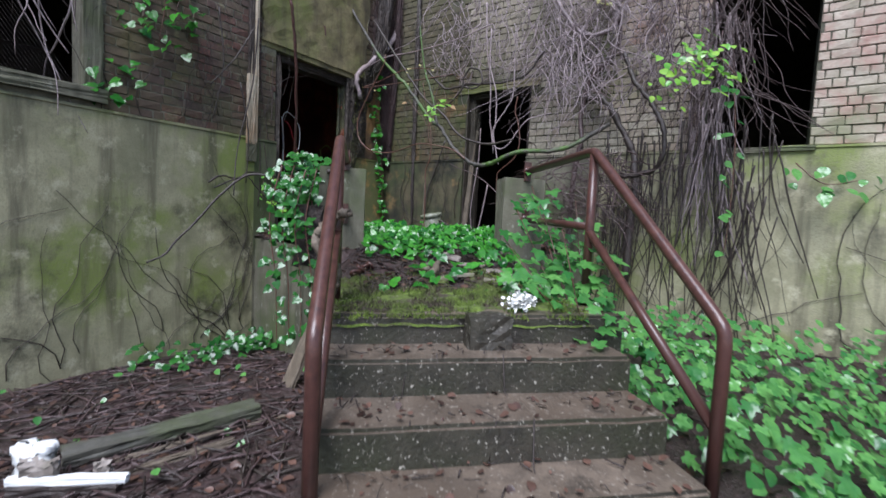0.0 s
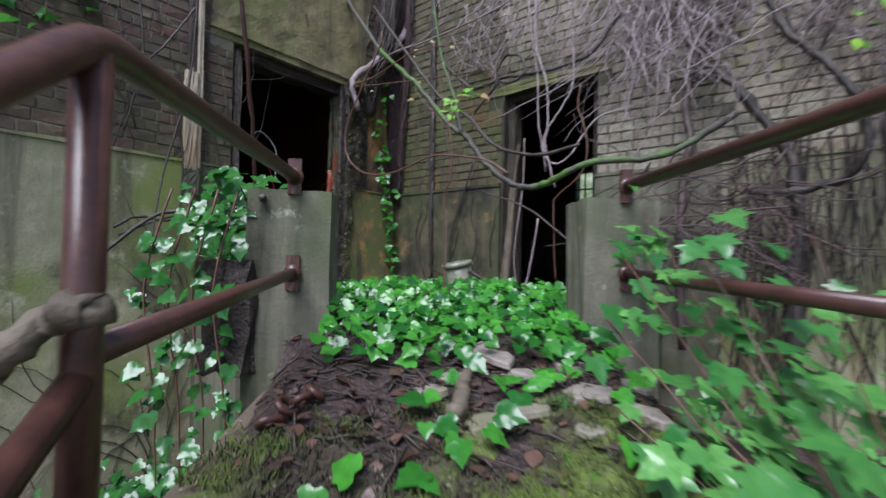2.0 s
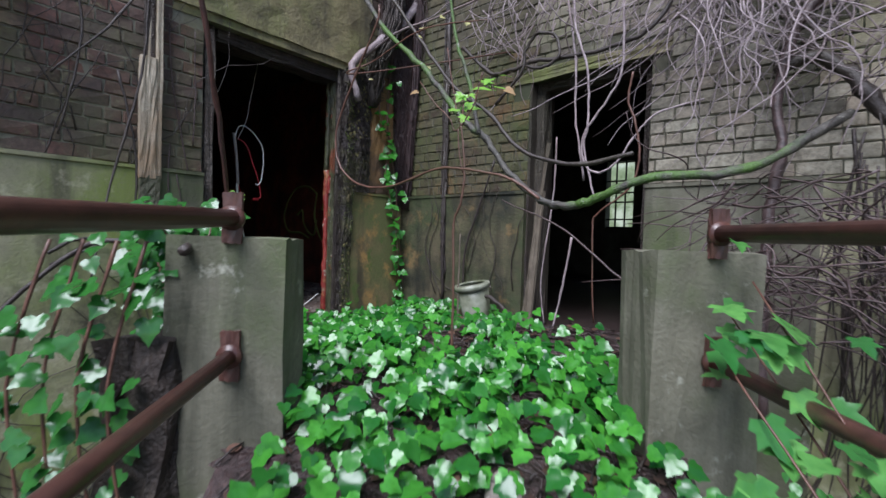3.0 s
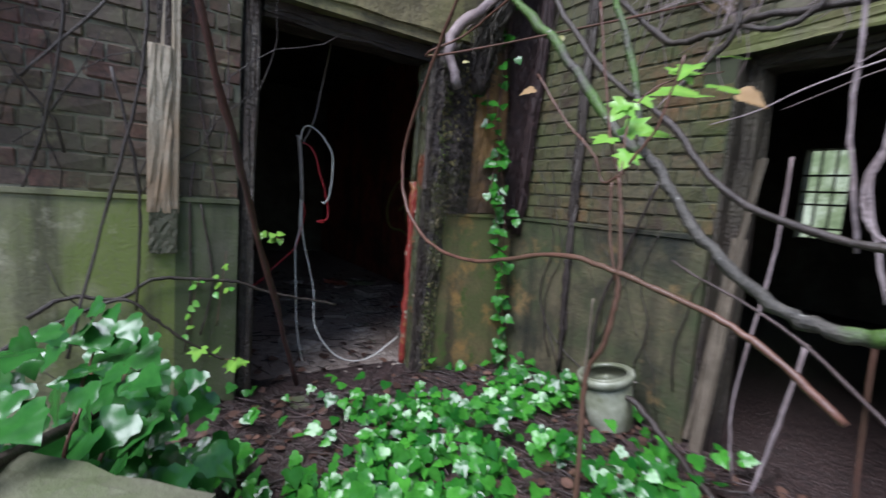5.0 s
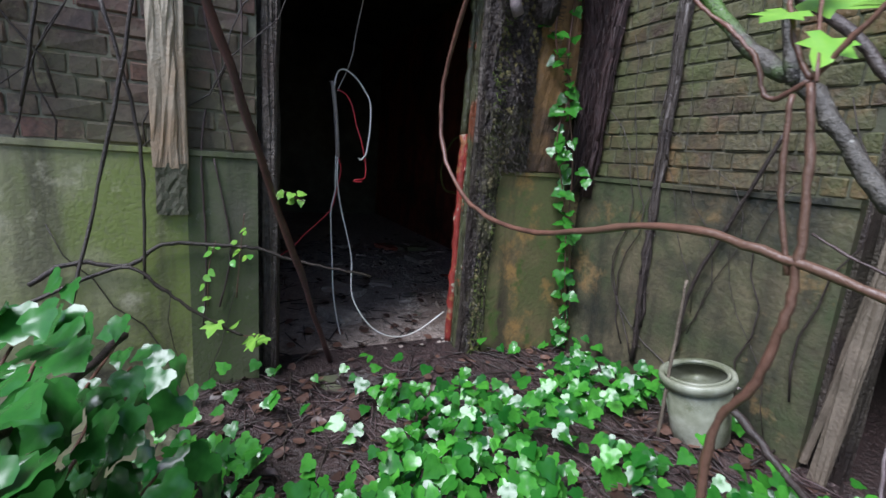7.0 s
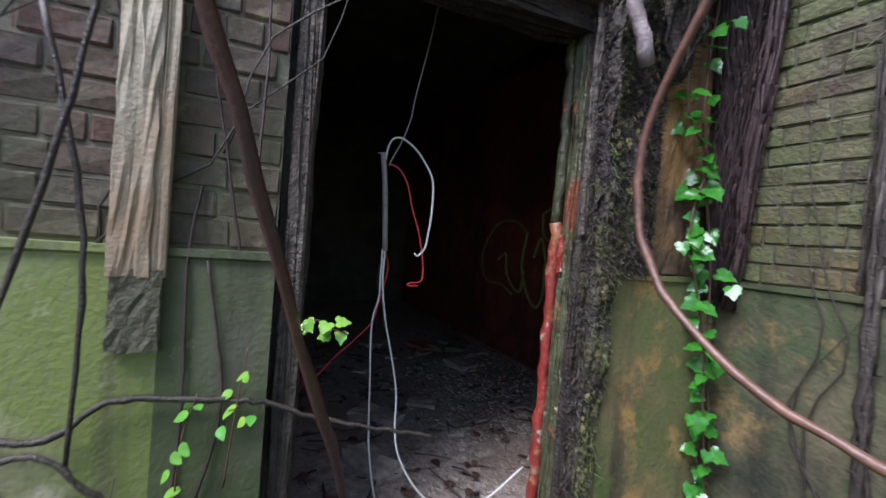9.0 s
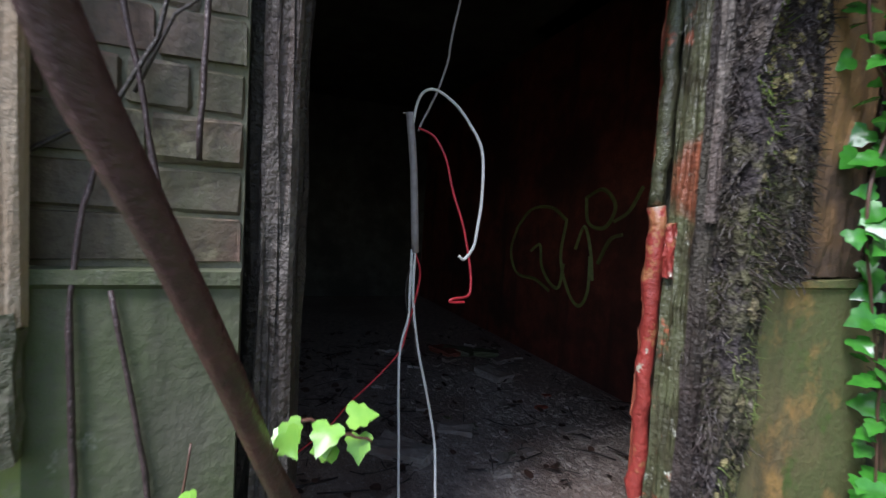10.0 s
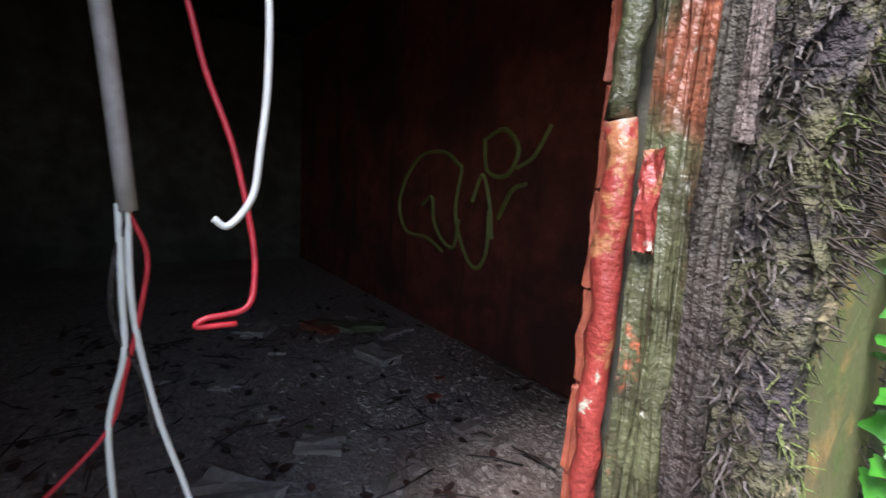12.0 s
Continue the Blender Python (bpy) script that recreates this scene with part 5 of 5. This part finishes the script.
part("base", rough_block(0.01, 0.47, -0.03, 0.02, -0.02, 0.05, random.Random(3), 0.006, 5), DARK_BARK, tray, "black underside")
part("broken_wall", rough_block(0.0, 0.15, 0.02, 0.1, 0.06, 0.2, random.Random(8), 0.02, 4), CLEAN_PLASTIC, tray, smooth=True)
# Solid grey block gives the hollow's dark inside by colour.
part("hollow", rough_block(0.05, 0.19, -0.005, 0.03, 0.085, 0.16, random.Random(9), 0.012, 3), STONE, tray, "grey block standing for the shaded hollow")
part("scrap", rough_block(0.34, 0.4, 0.03, 0.06, 0.06, 0.12, random.Random(5), 0.012, 3), STONE, tray, "grey broken corner")
tray.matrix_world = pose(2.3, -4.9, tz, 0, 0, 43)


def twigs(name, n, where, zfun, seed, label, lo=0.06, hi=0.32, r=0.0035, material=DARK_BARK):
    rng = random.Random(seed)
    bm = bmesh.new()
    k = 0
    while k < n:
        x, y = where(rng)
        if x is None:
            continue
        a, l = rng.uniform(0, 6.28), rng.uniform(lo, hi)
        pts = []
        for t in (-0.5, 0, 0.5):
            px, py = x + math.cos(a) * l * t, y + math.sin(a) * l * t
            pts.append((px, py, zfun(px, py) + rng.uniform(0.0, 0.03)))
        rr = r * rng.uniform(0.6, 1.7)
        tube_bm(pts, [rr, rr, rr * 0.6], 4, bm)
        k += 1
    return tagged(link_mesh(name, bm, material, smooth=True), label, "twigs", kind="stuff")


def on_landing(rng):
    x, y = rng.uniform(0.05, 3.3), rng.uniform(-2.9, -0.05)
    return (x, y) if inside(x, y, RIM) else (None, None)


def on_slab(rng):
    return st(rng.uniform(-0.75, 0.78), rng.uniform(0.6, 2.0), 0).xy


def on_west(rng):
    x, y = rng.uniform(0.1, 4.0), rng.uniform(-6.5, -2.2)
    s, f = stl(x, y)
    return (x, y) if s < -0.95 else (None, None)


def on_east(rng):
    x, y = rng.uniform(3.0, 8.0), rng.uniform(-5.0, -0.1)
    s, f = stl(x, y)
    return (x, y) if s > 1.0 else (None, None)


def on_room(rng):
    return rng.uniform(-4.0, -0.05), rng.uniform(-2.0, 0.55) if rng.random() > 0.3 else rng.uniform(-1.9, -0.9)


def room_z(x, y):
    return -0.055


twigs("twig_litter", 900, on_west, ground_z, 1, "brown dead stems matted over the soil", 0.1, 0.6, 0.006, DEAD_STEM)
twigs("twig_litter", 700, on_west, ground_z, 6, "dark dead stems matted over the soil", 0.1, 0.6, 0.005)
twigs("twig_litter", 700, on_landing, debris_z, 2, "dark twigs scattered over the landing")
twigs("twig_litter", 900, on_landing, debris_z, 12, "fine brown stems matted over the landing", 0.08, 0.3, 0.0025, DEAD_STEM)
twigs("twig_litter", 520, on_slab, debris_z, 3, "dark twigs scattered over the slab", 0.05, 0.2)
twigs("twig_litter", 300, on_east, ground_z, 4, "dark twigs under the green plants")
twigs("twig_litter", 250, on_room, room_z, 5, "twigs and splinters on the dark floor")


def litter(name, n, where, zfun, seed, label, size=(0.03, 0.07)):
    rng = random.Random(seed)
    items = []
    while len(items) < n:
        x, y = where(rng)
        if x is None:
            continue
        items.append(((x, y, zfun(x, y) + rng.uniform(0.005, 0.025)), (rng.uniform(-0.5, 0.5), rng.uniform(-0.5, 0.5), 1), rng.uniform(*size), (rng.uniform(-1, 1), rng.uniform(-1, 1), 0)))
    return leaves(name, items, "oval", LITTER, label=label, category="leaf litter", seed=seed, kind="stuff")


litter("leaf_litter", 900, on_landing, debris_z, 1, "brown fallen leaves on the landing")
litter("leaf_litter", 900, on_west, ground_z, 2, "brown fallen leaves on the soil")
litter("leaf_litter", 380, on_slab, debris_z, 3, "brown fallen leaves on the slab")
litter("leaf_litter", 500, on_east, ground_z, 4, "brown fallen leaves under the plants")
def on_steps(rng):
    return st(rng.uniform(-0.75, 0.68), rng.uniform(-1.1, -0.03), 0).xy


def step_z(x, y):
    s, f = stl(x, y)
    return next((z for f0, z in ((-0.26, -0.38), (-0.57, -0.55), (-0.83, -0.72)) if f > f0), -0.89)


twigs("twig_litter", 110, on_steps, step_z, 7, "small twigs lying on the steps", 0.03, 0.1, 0.0025)
litter("leaf_litter", 170, on_steps, step_z, 6, "brown fallen leaves on the steps", (0.015, 0.05))
litter("leaf_litter", 400, on_room, room_z, 5, "brown fallen leaves blown onto the floor")

# rubble inside the doorway
rng = random.Random(22)
bm = bmesh.new()
# Plaster crumbs, massed round one spot so their paleness stands in for light there.
for _ in range(2400):
    x, y, w = max(-3.6, min(-0.2, rng.gauss(-1.3, 0.7))), max(-1.8, min(0.57, rng.gauss(-0.1, 0.45))), rng.choice((0.004, 0.006, 0.009, 0.014))
    box_bm(-w, w, -w * 0.7, w * 0.7, 0, w * 0.6, bm, pose(x, y, -0.06, rng.uniform(-25, 25), rng.uniform(-25, 25), rng.uniform(0, 180)))
tagged(link_mesh("plaster_grit", bm, GRIT), "pale plaster crumbs clustered to brighten the lit part of the floor", "grit", kind="stuff")
rng = random.Random(21)
for i in range(55):
    x, y = rng.uniform(-3.6, -0.7), rng.uniform(-1.4, 0.45)
    w = rng.uniform(0.02, 0.07) if i > 8 else rng.uniform(0.1, 0.17)
    red = i in (3, 12, 20)
    bm = rough_block(-w, w, -w * 0.55, w * 0.55, 0, w * rng.uniform(0.25, 0.5), rng, w * 0.08, 2, pose(x, y, -0.062, 0, 0, rng.uniform(0, 180)))
    tagged(link_mesh("rubble_piece", bm, RED_BRICK if red else (GRIT if i % 3 else STONE)), "piece of red brick rubble on the floor" if red else "piece of grey rubble on the floor", "rubble", "rubble in the room")


# ---- foliage ----
def ivy_patch(name, n, where, zfun, seed, label, size=(0.05, 0.1), lift=(0.03, 0.16), shape="ivy", material=IVY, dens=None, out=0.5):
    rng = random.Random(seed)
    items = []
    while len(items) < n:
        x, y = where(rng)
        if x is None or (dens and rng.random() > dens(x, y)):
            continue
        z = zfun(x, y) + rng.uniform(*lift)
        items.append(((x, y, z), (0.42 + rng.uniform(-out, out), -0.42 + rng.uniform(-out, out), 0.9), rng.uniform(*size), (rng.uniform(-1, 1) + 0.5, rng.uniform(-1, 1) - 0.5, rng.uniform(-0.6, 0))))
    return leaves(name, items, shape, material, label=label, category="ivy" if shape == "ivy" else "plants", seed=seed, kind="stuff")


def landing_density(x, y):
    s, f = stl(x, y)
    d = 1.0 if f < 3.1 else 0.55
    d *= max(0.02, min(1, 0.75 + 1.9 * noise.fractal(Vector((x * 1.4, y * 1.4, 4)), 1, 2, 3)))
    if s > 0.6 and f > 2.2:
        d *= 0.4
    if x < 0.5 and y < -1.1:
        d *= 0.35
    if x < 0.35:
        d *= 0.3
    if x > 1.8 and y > -1.1:
        d *= 0.35
    if 0.95 < x < 1.5 and y > -0.7:
        d *= 0.1
    return d


ivy_patch("ivy_patch", 1900, on_landing, debris_z, 1, "glossy green ivy spreading over the landing", (0.04, 0.085), (0.03, 0.17), out=0.7, dens=landing_density)
ivy_patch("ivy_patch", 260, lambda r: st(r.uniform(-0.6, 0.7), r.uniform(1.4, 2.0), 0).xy, debris_z, 2, "glossy green ivy over the edge of the landing", (0.045, 0.085), (0.03, 0.16))
ivy_patch("ivy_patch", 40, lambda r: st(r.uniform(-0.5, 0.75), r.uniform(0.6, 1.4), 0).xy, debris_z, 3, "stray ivy leaves on the slab", (0.05, 0.1), (0.02, 0.09))
ivy_patch("ivy_patch", 130, lambda r: (r.uniform(0.1, 0.8), r.uniform(-3.7, -2.3)), ground_z, 4, "small ivy plants at the foot of the wall", (0.05, 0.1), (0.03, 0.22), material=IVY_DARK, dens=lambda x, y: max(0, noise.noise(Vector((x, y * 1.2, 9))) + 0.45))
ivy_patch("weeds", 60, on_west, ground_z, 5, "small green seedlings in the leaf mould", (0.04, 0.08), (0.02, 0.08), "oval", NETTLE)
ivy_patch("ground_cover", 1500, on_east, ground_z, 6, "dense bright green ground plants", (0.05, 0.1), (0.06, 0.34), "oval", NETTLE, dens=lambda x, y: 0.35 + 0.9 * max(0, noise.noise(Vector((x * 0.9, y * 0.9, 2))) + 0.3), out=0.35)
ivy_patch("ground_cover", 700, lambda r: st(r.uniform(1.0, 2.6), r.uniform(-1.5, 1.2), 0).xy, ground_z, 8, "dense bright green plants beside the steps", (0.05, 0.1), (0.06, 0.4), "maple", NETTLE, out=0.35)


def leafy_stems(name, label, category, stems, leaf, shape, size, per, seed, stem_mat=RED_STEM, r=0.006, spread=0.05, part_leaves=False, group="", face_up=0.2):
    """A plant: stems with leaves set along them; each leaf is a part when they are large."""
    rng = random.Random(seed)
    root = tagged(new(name), label, category, group)
    items = []
    for ctrl in stems:
        stem("stem", ctrl, r, r * 0.6, stem_mat, "", parent=root, n=5, seed=rng.randint(0, 99))
        pts = smooth_path(ctrl, 8)
        for _ in range(per):
            p = pts[rng.randint(0, len(pts) - 1)] + Vector((rng.uniform(-1, 1), rng.uniform(-1, 1), rng.uniform(-1, 1))) * spread
            items.append((p, (0.5 + rng.uniform(-0.5, 0.5), -0.5 + rng.uniform(-0.5, 0.5), rng.uniform(face_up, 1.0 + face_up)), rng.uniform(*size), (rng.uniform(-1, 1) + 0.3, rng.uniform(-1, 1) - 0.3, rng.uniform(-1.2, 0))))
    if part_leaves:
        for k, it in enumerate(items):
            leaves("leaf", [it], shape, leaf, root, seed=k + seed)
    else:
        leaves("foliage", items, shape, leaf, root, seed=seed)
    return root


# column of ivy in the wall's corner
leafy_stems("climbing_ivy", "column of bright ivy climbing the wall's corner", "ivy",
            [[(0.11, -0.404, 2.62), (0.11, -0.442, 1.87), (0.11, -0.287, 1.61), (0.11, -0.346, 1.31), (0.11, -0.225, 0.921), (0.11, -0.122, 0.543), (0.11, -0.027, -0.138)],
             [(0.12, -0.3, 2.53), (0.12, -0.345, 1.77), (0.12, -0.21, 1.17), (0.12, -0.183, 0.625), (0.12, -0.066, -0.074)]], IVY, "ivy", (0.055, 0.09), 50, 3, spread=0.06, part_leaves=True)
# ivy over the left pier: hanging on its side and heaped on its top
P0 = st(-1.15, 1.75, 0)
leafy_stems("pier_ivy", "ivy hanging down the concrete pier", "ivy",
            [[P0 + Vector((0, 0, 0.65)) + SR * a, P0 + SR * (a - 0.08) + Vector((0, 0, 0.2)) - SA * 0.05, P0 + SR * (a - 0.02) + Vector((0, 0, -0.3)) - SA * 0.06, P0 + SR * a + Vector((0, 0, -0.9)) - SA * 0.05] for a in (-0.15, -0.05, 0.05, 0.14)],
            IVY_DARK, "ivy", (0.045, 0.085), 32, 5, spread=0.07, part_leaves=True)
Q0 = Vector((1.6, -2.6, 0.1))
leafy_stems("pier_top_ivy", "large glossy ivy leaves heaped beside the pier", "ivy",
            [[Q0 + Vector((dx * 0.15, dy * 0.15, 0)), Q0 + Vector((dx * 0.45, dy * 0.45, dz * 0.8)), Q0 + Vector((dx * 0.75, dy * 0.75, dz))] for dx, dy, dz in
             ((-0.1, 0.1, 0.6), (-0.5, 0.1, 0.62), (-0.9, 0.1, 0.55), (-0.3, 0.2, 0.5), (-0.7, 0.3, 0.4), (-1.1, 0.25, 0.35), (0.15, 0.05, 0.5), (-0.2, 0.35, 0.25), (-0.55, 0.4, 0.2), (-0.9, 0.45, 0.15), (0.1, -0.2, 0.6), (-0.4, -0.2, 0.6), (-1.3, 0.2, 0.4))],
            IVY_DARK, "ivy", (0.06, 0.105), 32, 6, spread=0.13, part_leaves=True)
board_thing("stump", (-0.12, 0.12, -0.1, 0.1, -0.2, 0.32), ROT_WOOD, "rotten stump among the ivy", "stump", pose(1.72, -2.78, 0.0, 0, 0, 30), 0.02, 4, 4)
stem("dead_branch", [(1.9, -2.75, 0.62), (1.7, -2.65, 0.68), (1.3, -2.5, 0.6), (0.9, -2.4, 0.6)], 0.016, 0.01, DARK_BARK, "dark dead branch lying over the ivy", "branch")
# young leaves on the leaning pole and twig
leafy_stems("sprig", "sprig of fresh green leaves by the doorway", "sprig", [[(0.35, -1.955, 0.92), (0.34, -1.92, 0.96), (0.33, -1.88, 0.94), (0.33, -1.83, 0.92)]], LIME, "ivy", (0.028, 0.042), 10, 2, r=0.003, spread=0.02, part_leaves=True)
leafy_stems("sprig", "pale green leaves at the end of a twig", "sprig", [[(0.22, -2.17, 0.349), (0.22, -2.08, 0.291), (0.22, -1.99, 0.287)]], LIME, "maple", (0.07, 0.1), 5, 3, r=0.004, spread=0.03, part_leaves=True)
leafy_stems("sprig", "little fresh shoots against the plaster", "sprig", [[(0.1, -2.10, 0.434), (0.11, -2.08, 0.66), (0.1, -2.06, 0.836)], [(0.1, -2.22, 0.402), (0.11, -2.21, 0.581), (0.1, -2.18, 0.71)]], LIME, "oval", (0.03, 0.05), 8, 4, r=0.003, spread=0.04)
# shrub beside the steps, with a white flower head
sh = [[st(0.78, 0.1, -0.85)] + [st(0.74 + a * 0.5, 0.15 + b * 0.3, -0.42 + c * 0.4), st(0.74 + a, 0.15 + b * 0.6, -0.36 + c)] for a, b, c in
      ((-0.2, -0.25, 0.2), (-0.35, 0.1, 0.25), (-0.1, 0.5, 0.6), (0.1, 0.9, 0.8), (-0.3, 0.7, 0.35), (0.15, 0.3, 0.5), (-0.05, 1.3, 0.75), (-0.4, 1.1, 0.3), (-0.15, -0.35, -0.05), (-0.25, 1.7, 0.5), (0.2, 1.6, 0.7), (0.05, -0.1, 0.3), (-0.1, 2.0, 0.75), (0.1, 2.3, 0.95), (-0.28, 1.4, 0.1), (-0.3, 0.4, 0.05), (0.15, 2.6, 0.85), (-0.05, 1.0, 0.45))]
leafy_stems("shrub", "light green shrub growing over the steps", "shrub", sh, NETTLE, "maple", (0.06, 0.12), 26, 7, r=0.005, spread=0.13, face_up=0.8)
flower = tagged(new("flower_head"), "white flower head on a thin stalk", "flower")
stem("stalk", [st(0.25, 0.0, -0.38), st(0.26, 0.05, -0.28), st(0.25, 0.08, -0.18)], 0.004, 0.003, NETTLE, "", parent=flower)
rng = random.Random(3)
leaves("petals", [(st(0.25 + rng.gauss(0, 0.034), 0.08 + rng.gauss(0, 0.022), -0.165 + rng.gauss(0, 0.02)), (rng.uniform(-1, 1), rng.uniform(-1, 1), 1), rng.uniform(0.018, 0.032), (rng.uniform(-1, 1), rng.uniform(-1, 1), 0.1)) for _ in range(260)], "oval", PETAL, flower)["kind"] = "stuff"
# leaves on the north wall and round the windows
leafy_stems("hanging_spray", "spray of yellow-green leaves hanging before the window", "spray", [[(4.38, -0.5, 2.08), (4.42, -0.8, 1.82), (4.46, -0.95, 1.62), (4.33, -1.00, 1.44)], [(4.41, -0.7, 1.87), (4.25, -0.85, 1.68), (4.11, -0.9, 1.54)], [(4.46, -0.8, 1.77), (4.59, -0.9, 1.72), (4.71, -0.9, 1.57)]], LIME, "oval", (0.05, 0.095), 34, 8, spread=0.16)
leafy_stems("hanging_spray", "green leaves trailing down the vine roots", "spray", [[(4.67, -0.3, 1.60), (4.72, -0.4, 1.12), (4.73, -0.4, 0.539), (4.71, -0.4, 0.054)], [(5.19, -0.2, 0.921), (5.40, -0.3, 0.726), (5.67, -0.2, 0.771)]], NETTLE, "oval", (0.08, 0.14), 16, 9, spread=0.12)
leafy_stems("wall_creeper", "green creeper leaves against the dark bricks", "creeper", [[(0.15, -3.60, 2.57), (0.15, -3.58, 2.08), (0.15, -3.30, 1.81)], [(0.15, -3.35, 2.60), (0.15, -3.32, 2.19), (0.15, -3.37, 1.81)], [(0.12, -3.75, 1.42), (0.12, -3.68, 1.38)], [(0.15, -3.12, 2.54), (0.15, -3.25, 2.03)]], IVY, "ivy", (0.06, 0.11), 22, 10, spread=0.22)
leafy_stems("yellow_twig", "thin twig with yellow leaves over the landing", "twig", [[(1.3, 0.0, 2.3), (0.869, -1.30, 1.83), (1.08, -1.30, 1.88), (1.45, -1.30, 1.96), (1.71, -1.30, 1.94), (2.00, -1.30, 1.88)]], YELLOW, "ivy", (0.028, 0.042), 10, 11, spread=0.04)
leafy_stems("yellow_sprays", "small yellow-green leaves hanging on the vines", "spray", [[(3.37, -0.3, 3.18), (3.41, -0.3, 2.89), (3.40, -0.3, 2.60)]], YELLOW, "oval", (0.05, 0.08), 16, 12, spread=0.07)


leafy_stems("sprig", "pale green and turning leaves on the sapling's tip", "sprig", [[(2.0, -1.49, 1.27), (1.93, -1.38, 1.44), (1.95, -1.29, 1.53), (2.05, -1.2, 1.56)]], LIME, "maple", (0.05, 0.09), 9, 14, r=0.003, spread=0.035, part_leaves=True, face_up=0.7)


# ---- bricks ----
def brick_mesh(l, h, d, seed, material):
    rng = random.Random(seed)
    bm = box_bm(-l / 2, l / 2, -d, d * 0.4, -h / 2, h / 2)
    bmesh.ops.bevel(bm, geom=[e for e in bm.edges if min(v.co.y for v in e.verts) < -d * 0.5], offset=0.005, segments=1, affect="EDGES")
    for v in bm.verts:
        v.co += Vector([rng.uniform(-0.0045, 0.0045) for _ in range(3)])
    me = bpy.data.meshes.new("brick")
    bm.to_mesh(me)
    bm.free()
    me.materials.append(material)
    return me


COURSE, LONG, SHORT, JOINT = 0.0845, 0.205, 0.1, 0.011


def brick_set(material):
    return ([brick_mesh(LONG - JOINT, COURSE - JOINT, 0.007, k, material) for k in range(4)], [brick_mesh(SHORT - JOINT, COURSE - JOINT, 0.007, 10 + k, material) for k in range(4)])


def bricks(wall, along, lo, hi, z1, holes, near, kinds, most=300):
    """Courses of stretchers and headers over a wall, cut at openings; those in the near stretch are parts, the rest one mesh a kind."""
    rng = random.Random(33)
    count, row = 0, 0
    rest = [bmesh.new() for _ in kinds]
    z = BAND + COURSE / 2 + 0.004
    while z < z1:
        u = lo + (row % 2) * 0.06 - rng.uniform(0, 0.05)
        k = row * 3
        gaps = [h for h in holes if z + COURSE / 2 > h[2] + 0.02 and z - COURSE / 2 < h[3] - 0.02]
        while u < hi:
            header = row % 4 == 3 or k % 5 == 2
            l = SHORT if header else LONG
            p, q = max(u, lo), min(u + l, hi)
            for h in gaps:
                if p < h[0] < q:
                    q = h[0]
                elif p < h[1] < q:
                    p = h[1]
                elif h[0] <= p and q <= h[1]:
                    q = p
            u += l
            k += 1
            if q - p < 0.035 or rng.random() < 0.006:
                continue
            c, squeeze = (p + q) / 2, (q - p - JOINT) / (l - JOINT)
            out = rng.uniform(-0.004, 0.004)
            m = pose(c, -0.001 - out, z, rng.uniform(-0.6, 0.6), rng.uniform(-0.5, 0.5), rng.uniform(-0.8, 0.8)) if along == "x" else pose(0.001 + out, c, z, 0, rng.uniform(-0.6, 0.6), 90 + rng.uniform(-0.8, 0.8))
            m = m @ Matrix.Diagonal((squeeze, 1, 1, 1))
            which = next(i for i, kd in enumerate(kinds) if c < kd[0])
            me = rng.choice(kinds[which][1][1 if header else 0])
            if near[0] < c < near[1] and z < near[2] and count < most:
                ob = new("brick", me)
                ob.parent = wall
                ob.matrix_basis = m
                count += 1
            else:
                n0 = len(rest[which].verts)
                rest[which].from_mesh(me)
                rest[which].verts.ensure_lookup_table()
                for v in rest[which].verts[n0:]:
                    v.co = m @ v.co
        z += COURSE
        row += 1
    for bm, kd in zip(rest, kinds):
        ob = link_mesh("brickwork", bm, kd[2], wall)
        ob["kind"] = "stuff"


RED_SET, OLIVE_SET, PALE_SET = brick_set(BRICK), brick_set(OLIVE_BRICK), brick_set(PALE_BRICK)
GREY_SET = brick_set(GREY_BRICK)
lint_a = (D1[0] - 0.2, -0.6, D1[2] - 0.1, D1[2] + 0.2)
lint_b = (D2[0] - 0.15, D2[1] + 0.12, D2[2] - 0.1, D2[2] + 0.08)
bricks(wall_a, "y", -6.5, -0.02, 3.6, [(D1[0], -0.72, -1, D1[2]), lint_a, (WA[0], WA[1] + 0.14, WA[2] - 0.12, WA[3])], (-3.2, 0, 2.75), [(9, RED_SET, BRICK_FAR)])
bricks(wall_b, "x", 0.03, 8.5, 3.6, [(D2[0], D2[1], -1, D2[2]), lint_b, (WB[0], WB[1], -1, WB[3])], (0, 4.2, 2.6), [(1.5, OLIVE_SET, OLIVE_FAR), (3.4, GREY_SET, GREY_FAR), (99, PALE_SET, PALE_FAR)])
